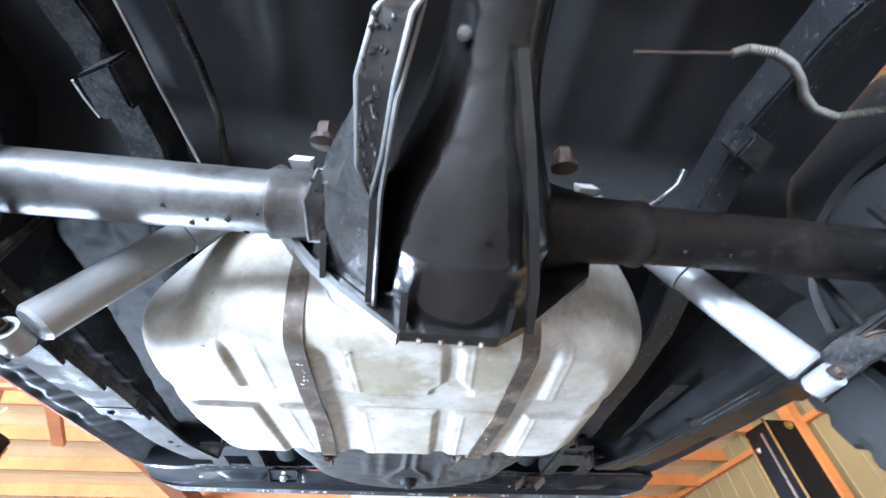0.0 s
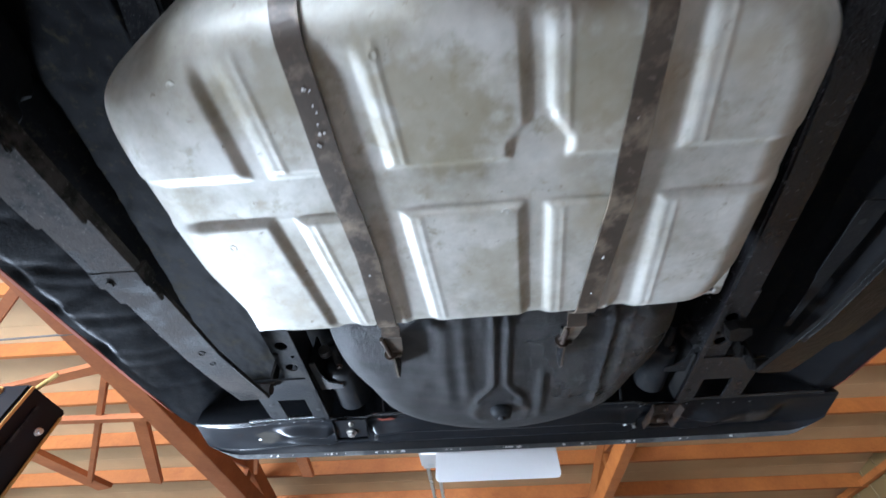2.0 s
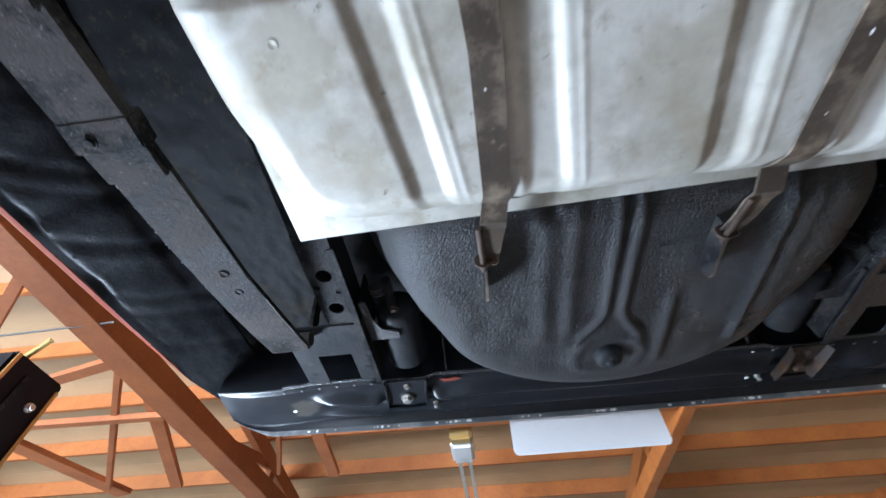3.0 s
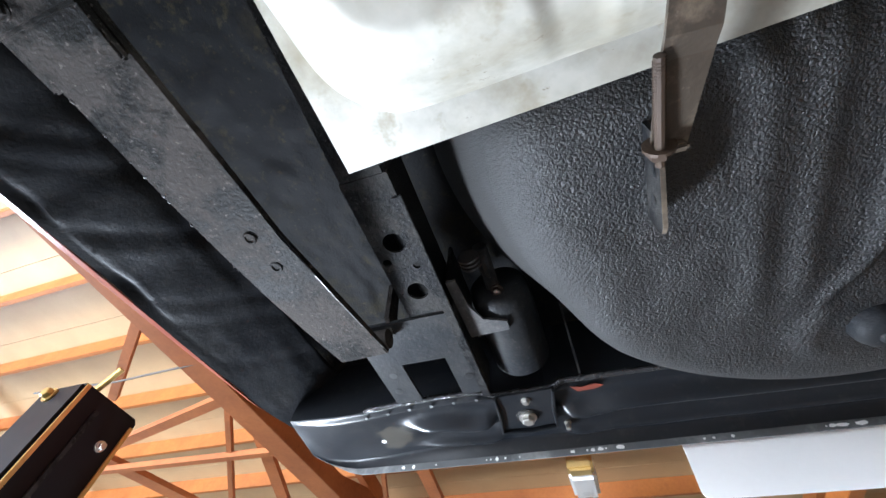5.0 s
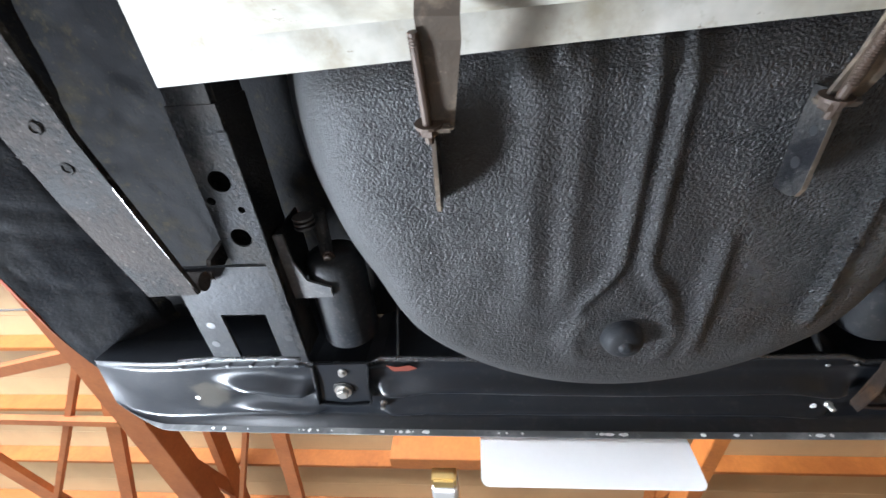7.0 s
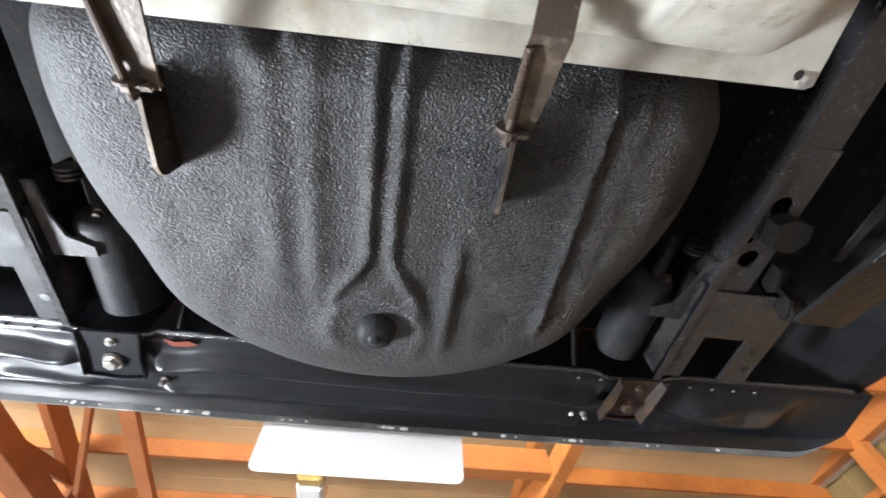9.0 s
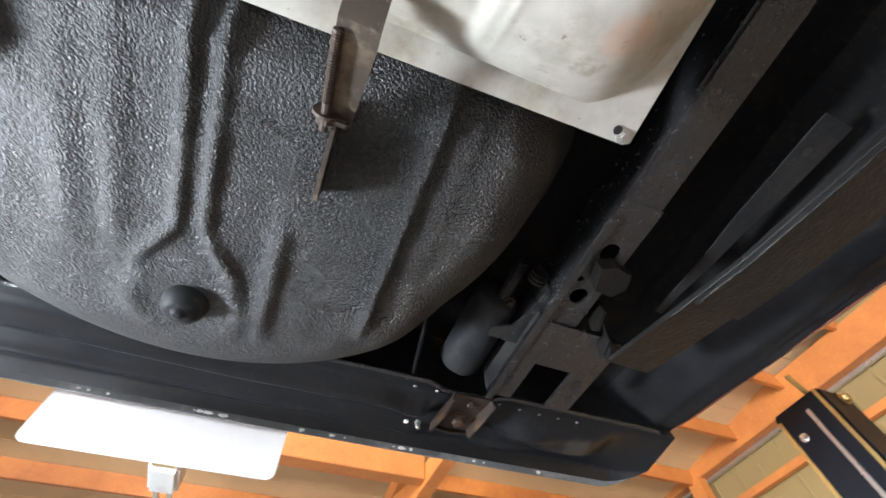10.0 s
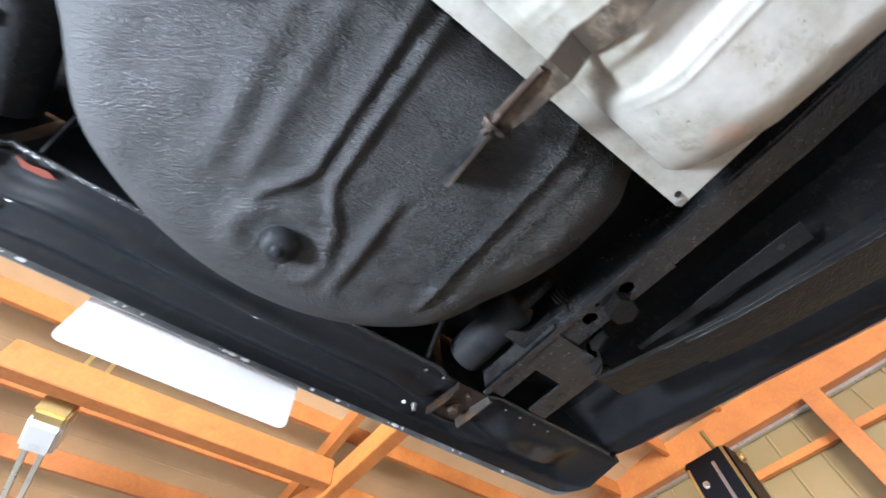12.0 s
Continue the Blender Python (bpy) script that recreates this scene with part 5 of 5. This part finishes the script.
for p in ((-0.094, 0.05, 1.793), (-0.094, 0.266, 1.779), (-0.162, 0.266, 1.838), (-0.150, 0.172, 1.846)):
    for dz in (0.0, 0.045):
        bm.verts.new((p[0], p[1], p[2] + dz))
bmesh.ops.convex_hull(bm, input=bm.verts[:])
part("gusset", bm, M_CAST, axle, "grey worn gusset beside the rib")
for x, y0 in ((-0.061, 0.222), (0.040, 0.235)):  # small fins between casting and flange
    part("fin", bm_prism([(y0, 1.752), (0.268, 1.744), (0.268, 1.765), (y0, 1.762)], x - 0.003, x + 0.003, "x"), M_AXLE, axle)
dome = bm_lathe([(0.0, 0.128), (0.012, 0.122), (0.03, 0.105), (0.043, 0.075), (0.048, 0.04), (0.049, 0)], (DX, 0.283, AZ), (0, 1, 0), 40)
part("diff_cover", dome, M_COVER, axle, "domed dusty beige steel cover", True)
for x in (-0.043, -0.022, -0.002, 0.018):
    part("cover_bolt", bm_bolt((x, 0.2805, 1.7440), (0, 0.5, -1), 0.0030, 0.004), M_STRAP, axle, "small rusty bolt")
for k in range(10):
    a = 2 * math.pi * (k + 0.5) / 10
    part("cover_bolt", bm_bolt((DX + 0.13 * math.cos(a), 0.283, AZ + 0.118 * math.sin(a)), (0, 1, 0), 0.0065, 0.009), M_AXLE, axle)
# cast stiffening ribs: two flanking webs with thick rough rims, and a thin one
rib = [(0.0, 1.86), (0.015, 1.815), (0.05, 1.79), (0.115, 1.778), (0.2, 1.772), (0.264, 1.776), (0.264, 1.88)]
part("rib", bm_prism(rib, -0.093, -0.087, "x"), M_AXLE, axle)
part("rib_rim", bm_strip([(-0.07, 0.004, 1.826), (-0.083, 0.016, 1.808), (-0.092, 0.05, 1.789), (-0.096, 0.11, 1.779), (-0.097, 0.125, 1.7785)], [0.012, 0.018, 0.022, 0.018, 0.008], 0.006), M_AXLE, axle, "rough cast rib rim")
part("rib_rim", bm_strip([(-0.090, 0.13, 1.777), (-0.091, 0.2, 1.7715), (-0.094, 0.264, 1.775)], 0.010, 0.005), M_AXLE, axle)
part("rib", bm_prism([(0.165, 1.86), (0.172, 1.835), (0.21, 1.83), (0.264, 1.80), (0.264, 1.88)], -0.148, -0.142, "x"), M_AXLE, axle)
part("rib_rim", bm_strip([(-0.143, 0.166, 1.845), (-0.146, 0.19, 1.832), (-0.148, 0.23, 1.826)], [0.012, 0.03, 0.024], 0.006), M_AXLE, axle, "rough cast rib rim")
part("rib", bm_strip([(0.004, 0.03, 1.817), (0.018, 0.08, 1.787), (0.034, 0.14, 1.763), (0.05, 0.2, 1.752), (0.062, 0.262, 1.752)], 0.008, 0.014), M_AXLE, axle, "thin casting rib")
part("rib", bm_strip([(-0.20, 0.255, 1.862), (-0.165, 0.268, 1.826), (-0.125, 0.275, 1.7895), (-0.064, 0.276, 1.7410)], 0.018, 0.006, (0, 1, 0)), M_TUBE, axle)
part("drain_plug", bm_bolt((-0.035, 0.028, 1.832), (0, -0.3, -1), 0.004, 0.005), M_TUBE, axle)
for x in (-0.163, 0.118):
    part("breather", bm_bolt((x, 0.19, 1.935), (0, -0.5, 1), 0.012, 0.026), M_RUST, axle, "rusty bolt on the axle housing")
for x in (-0.185, 0.145):
    part("spring_clip", bm_prism([(0.195, 1.905), (0.205, 1.93), (0.215, 1.915)], x - 0.011, x + 0.011, "x"), M_WHITE, axle, "pale plastic clip")
part("brake_line", bm_tube([(-0.55, 0.262, 1.885), (-0.4, 0.262, 1.89), (-0.27, 0.263, 1.885), (-0.18, 0.275, 1.87), (-0.13, 0.285, 1.86)], 0.0035, 8), M_SPRING, axle, "coiled brake line", True)


# smooth worn edges round the rough pockets of the ribs
loop = [(-0.062, 0.002, 1.824), (-0.072, 0.012, 1.806), (-0.080, 0.05, 1.785), (-0.086, 0.10, 1.775), (-0.094, 0.135, 1.7735), (-0.104, 0.11, 1.777), (-0.105, 0.05, 1.788), (-0.095, 0.014, 1.808), (-0.078, 0.0, 1.828), (-0.062, 0.002, 1.824)]
part("rib_edge", bm_tube(loop, 0.0026, 10), M_TUBE, axle, "worn bright rib edge", True)
loop = [(-0.130, 0.163, 1.846), (-0.132, 0.19, 1.829), (-0.136, 0.235, 1.823), (-0.160, 0.235, 1.824), (-0.162, 0.19, 1.831), (-0.150, 0.164, 1.846), (-0.130, 0.163, 1.846)]
part("rib_edge", bm_tube(loop, 0.0024, 10), M_TUBE, axle, "worn bright rib edge", True)
part("rib_edge", bm_tube([(-0.064, 0.003, 1.822), (-0.078, 0.06, 1.779), (-0.086, 0.13, 1.770), (-0.088, 0.2, 1.767), (-0.090, 0.264, 1.770)], 0.0022, 8), M_TUBE, axle, "worn bright rib edge", True)
rnd = random.Random(11)
bm = bmesh.new()
for k in range(70):
    u = rnd.random()
    y = 0.012 + 0.11 * u
    x = -0.089 - 0.007 * min(1, u * 3) + rnd.uniform(-0.007, 0.007)
    z = between(y, [(0.0, 1.826), (0.016, 1.808), (0.05, 1.789), (0.11, 1.779), (0.13, 1.778)]) - 0.003
    bmesh.ops.create_icosphere(bm, subdivisions=1, radius=rnd.uniform(0.0012, 0.0026), matrix=Matrix.Translation((x, y, z)))
for k in range(30):
    y = rnd.uniform(0.17, 0.23)
    bmesh.ops.create_icosphere(bm, subdivisions=1, radius=rnd.uniform(0.0012, 0.0024), matrix=Matrix.Translation((-0.146 + rnd.uniform(-0.01, 0.01), y, between(y, [(0.166, 1.845), (0.19, 1.832), (0.23, 1.826)]) - 0.003)))
tagged(part("rough_casting", bm, M_AXLE, axle, "knobbly casting grain on the rib rims", True), kind="stuff")


# ---- wheels and brakes ----
def wheel(s):
    cx = s * 0.745
    t = thing("wheel", (cx, AY, AZ - 0.325), "black rubber tyre on a dull steel wheel hanging free", "wheel", "rear wheels")
    part("hub", bm_tube([(s * 0.5906, AY, AZ), (s * 0.62, AY, AZ)], 0.07, 24), M_RIM, t)
    bm = bmesh.new()
    sides = 168
    prof = [(-0.095, 0.205), (-0.1, 0.24), (-0.098, 0.285), (-0.088, 0.312), (-0.075, 0.322), (-0.03, 0.326), (0.03, 0.326), (0.075, 0.322), (0.088, 0.312), (0.098, 0.285), (0.1, 0.24), (0.095, 0.205)]
    rings = []
    for h, r in prof:
        ring_ = []
        for k in range(sides):
            a = 2 * math.pi * k / sides
            notch = 0.011 if (k % 6 < 2 and r > 0.31) else 0.0
            ring_.append(bm.verts.new((cx + h, AY + (r - notch) * math.cos(a), AZ + (r - notch) * math.sin(a))))
        rings.append(ring_)
    for a, b in zip(rings, rings[1:]):
        for k in range(sides):
            bm.faces.new((a[k], a[(k + 1) % sides], b[(k + 1) % sides], b[k]))
    part("tyre", bm, M_RUBBER, t, smooth=True, angle=25)
    part("rim", bm_lathe([(-0.095, 0.206), (-0.1, 0.2), (-0.092, 0.188), (-0.04, 0.18), (0.04, 0.172), (0.05, 0.1), (0.05, 0)], (cx, AY, AZ), (s, 0, 0), 48), M_RIM, t, smooth=True)
    drum = part("brake_drum", bm_lathe([(-0.155, 0.0), (-0.155, 0.13), (-0.15, 0.142), (-0.14, 0.148), (-0.135, 0.142), (-0.125, 0.15), (-0.12, 0.143), (-0.11, 0.15), (-0.10, 0.142), (-0.04, 0.14), (-0.02, 0.0)], (cx, AY, AZ), (s, 0, 0), 48), M_RIM, t, "finned brake drum", True)
    for k in range(4):
        a = 2 * math.pi * k / 4 + 0.4
        part("backing_bolt", bm_bolt((cx - s * 0.155, AY + 0.06 * math.cos(a), AZ + 0.06 * math.sin(a)), (-s, 0, 0), 0.007, 0.01), M_RUST, drum)
    return t


wheel(-1)
wheel(1)


# ---- leaf springs ----
def leaf_spring(s, cx):
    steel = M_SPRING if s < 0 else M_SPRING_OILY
    t = thing("leaf_spring", (cx, 0.3, 1.81), "dusty black steel leaf spring pack with clips" if s < 0 else "oily brown-black steel leaf spring pack with clips", "leaf spring", "leaf springs")

    def z(y):
        return between(y, [(-0.9, 1.93), (-0.5, 1.86), (-0.1, 1.822), (0.215, 1.82), (0.5, 1.832), (0.68, 1.846), (0.9, 1.866), (1.0, 1.883), (1.11, 1.905)])

    def x(y):
        return cx - s * 0.02 * (y - 1.1) / 0.6

    spans = [(-0.85, 1.108 if s > 0 else 1.113, 0.0), (-0.6, 0.97 if s > 0 else 0.751, 0.0075), (-0.4, 0.70 if s > 0 else 0.60, 0.015), (-0.2, 0.5, 0.0225)]
    for a, b, drop in spans:
        pts = [(x(y), y, z(y) + 0.0035 - drop + 0.0075) for y in span(a, b, 30)]
        part("leaf", bm_strip(pts, 0.066 - drop * 0.1, 0.007, bevel=0.0016), steel, t, smooth=True, angle=50)
    if s > 0:  # inner edges rubbed bare, with the light they catch put into pale strips
        for dz, e in ((0.0, 0.0335), (0.0078, 0.0325)):
            part("worn_edge", bm_strip([(x(y) - e, y, z(y) + 0.0072 + dz - 0.0075) for y in span(0.5, 1.0 if dz else 0.96, 24)], 0.0016, 0.0016), M_CAST, t, "worn edge, bright where it catches the light")
        part("shackle_plate", bm_prism([(1.05, 1.938), (1.075, 1.928), (1.082, 1.936), (1.07, 1.99), (1.05, 1.99)], cx - 0.068, cx - 0.063, "x"), steel, t)
    else:  # small spots knocked bare along the outer edge
        rnd = random.Random(8)
        for y in (0.758, 0.785, 0.808, 0.822, 0.841, 0.847, 0.872, 0.925, 0.931):
            bm = bmesh.new()
            bmesh.ops.create_icosphere(bm, subdivisions=1, radius=1.0, matrix=Matrix.Translation((x(y) - 0.0325, y, z(y) + 0.0078)) @ Matrix.Diagonal((rnd.uniform(0.001, 0.0022), rnd.uniform(0.0012, 0.003), 0.0012, 1)))
            part("bare_spot", bm, M_EAR, t, "spot knocked to bare metal")
        part("worn_edge", bm_strip([(x(y) + 0.0322, y, z(y) + 0.0080) for y in span(0.96, 1.1, 12)], 0.0012, 0.0012), M_TUBE, t, "worn edge, bright where it catches the light")
    part("spring_eye", bm_tube([(x(1.11) - 0.033, 1.105, 1.93), (x(1.11) + 0.033, 1.105, 1.93)], 0.012, 20), steel, t, smooth=True)
    yc = 0.70
    clip = part("rebound_clip", bm_box((x(yc) - 0.0355, yc - 0.016, z(yc) - 0.0025), (x(yc) + 0.0355, yc + 0.016, z(yc) + 0.022), 0.002), steel, t)
    part("bolt", bm_bolt((x(yc) - 0.012, yc + 0.004, z(yc) - 0.0025), (0, 0, -1), 0.005, 0.004), steel, clip)
    for dy in (0.9, 0.938):
        part("rivet", bm_lathe([(0, 0.0062), (0.0010, 0.0056), (0.0011, 0.0040), (0.0, 0.0034), (-0.0002, 0)], (cx, dy, z(dy) + 0.0068), (0, 0, -1), 16), steel, t)
    # saddle plate and U-bolts at the axle
    plate = part("saddle_plate", bm_box((cx - 0.06, AY - 0.07, 1.790), (cx + 0.06, AY + 0.08, 1.800), 0.003), M_FRAME, t)
    for dx in (-0.045, 0.045):
        for dy in (-0.05, 0.055):
            part("u_bolt", bm_tube([(cx + dx, AY + dy, 1.775), (cx + dx, AY + dy, AZ + 0.03)], 0.006, 10), steel, t)
            part("nut", bm_bolt((cx + dx, AY + dy, 1.790), (0, 0, -1), 0.010, 0.012), M_RUST, plate)
    shackle = [(1.088, 1.932), (1.108, 1.922), (1.116, 1.928), (1.10, 1.985), (1.08, 1.985)]
    rise = 0.0 if s > 0 else 0.018
    part("shackle_plate", bm_prism([(y, z_ + rise) for y, z_ in shackle], cx - s * 0.033 - 0.003, cx - s * 0.033 + 0.003, "x"), steel, t, "steel shackle plate")
    return t


leaf_spring(-1, -0.518)
leaf_spring(1, 0.543)


# ---- shock absorbers ----
def shock_absorber(s):
    t = thing("shock_absorber", (s * 0.425, 0.325, 1.76), "silver-grey telescopic shock absorber, leaning inwards", "shock absorber", "shock absorbers")
    low, mid, top = Vector((s * 0.425, 0.325, 1.765)), Vector((s * 0.352, 0.3415, 1.921)), Vector((s * 0.27, 0.36, 2.10))
    d = (mid - low).normalized()
    part("reservoir", bm_lathe([(0, 0.0), (0, 0.019), (0.004, 0.0225), ((mid - low).length - 0.002, 0.0225)], low, d, 32), M_SHOCK, t, smooth=True)
    part("dust_cover", bm_lathe([(0, 0.0225), (0, 0.0242), (0.001, 0.0246), ((top - mid).length, 0.0246), ((top - mid).length + 0.003, 0.0)], mid, d, 32), M_SHOCK, t, "silver-grey dust tube", True)
    eye = low - d * 0.018
    part("lower_eye", bm_tube([eye + Vector((0, -0.015, 0)), eye + Vector((0, 0.015, 0))], 0.014, 20), M_SHOCK, t, smooth=True)
    part("bushing", bm_tube([eye + Vector((0, -0.019, 0)), eye + Vector((0, 0.019, 0))], 0.008, 14), M_RUBBER, t, smooth=True)
    part("mount_bolt", bm_bolt(eye + Vector((0, -0.019, 0)), (0, -1, 0), 0.006, 0.008), M_RUST, t)
    arm = bm_strip([eye + Vector((0, 0.026, 0)), Vector((s * 0.47, 0.3, 1.775)), Vector((s * 0.53, 0.26, 1.795))], 0.04, 0.006, (0, 0.3, 1))
    part("mount_arm", arm, M_FRAME, t)
    return t


shock_absorber(-1)
shock_absorber(1)


# ---- number plate ----
plate = thing("number_plate", (-0.008, 1.415, 1.853), "plain white metal number plate hanging below the valance", "number plate")
rr, hw, z0, z1 = 0.012, 0.152, 1.853, 2.0
out = []
for cx_, cz_, a0 in ((hw - rr, z1 - rr, 0), (-hw + rr, z1 - rr, 90), (-hw + rr, z0 + rr, 180), (hw - rr, z0 + rr, 270)):
    out += [(-0.008 + cx_ + rr * math.cos(radians(a0 + 18 * k)), cz_ + rr * math.sin(radians(a0 + 18 * k))) for k in range(6)]
part("plate_blank", bm_prism(out, 1.4135, 1.4148, "y"), M_PLATE, plate)
for x in (-0.098, 0.082):
    part("screw", bm_tube([(x, 1.398, 1.972), (x, 1.42, 1.972)], 0.004, 10), M_STEEL, plate)

# ---- cables and hoses above the axle ----
hose = thing("brake_hose", (0.4, 0.1, 2.0), "pale coil-wrapped brake hose above the axle", "hose")
pts = [(0.309, 0.067, 2.03), (0.325, 0.059, 2.03), (0.36, 0.060, 2.03), (0.391, 0.070, 2.03), (0.415, 0.086, 2.03), (0.432, 0.103, 2.03), (0.46, 0.119, 2.03), (0.498, 0.126, 2.03), (0.541, 0.113, 2.03), (0.60, 0.10, 2.03)]
part("hose_end", bm_tube([(0.192, 0.081, 2.035), (0.25, 0.074, 2.032), (0.309, 0.067, 2.03)], 0.0024, 8), M_RUST, hose, smooth=True)
part("hose_core", bm_tube(pts, 0.0045, 10), M_HOSE, hose, smooth=True)
bm = bmesh.new()
fine = []
for a, b in zip(pts, pts[1:]):
    for k in range(8):
        fine.append(Vector(a).lerp(Vector(b), k / 8))
for a, b in zip(fine, fine[1:]):
    bm_lathe([(-0.001, 0.0045), (0, 0.0058), (0.001, 0.0045)], (a + b) / 2, (b - a), 10, bm)
tagged(part("coil", bm, M_HOSE, hose, "pale coil wound on the hose", True), kind="stuff")
cable = thing("brake_cable", (-0.37, 0.1, 2.0), "thin bare steel handbrake cable above the axle", "cable")
part("cable_run", bm_tube([(-0.47, -0.3, 2.035), (-0.42, 0.0, 2.04), (-0.404, 0.094, 2.04), (-0.388, 0.192, 2.04), (-0.369, 0.298, 2.04), (-0.362, 0.34, 2.04)], 0.0022, 8), M_STEEL, cable, smooth=True)
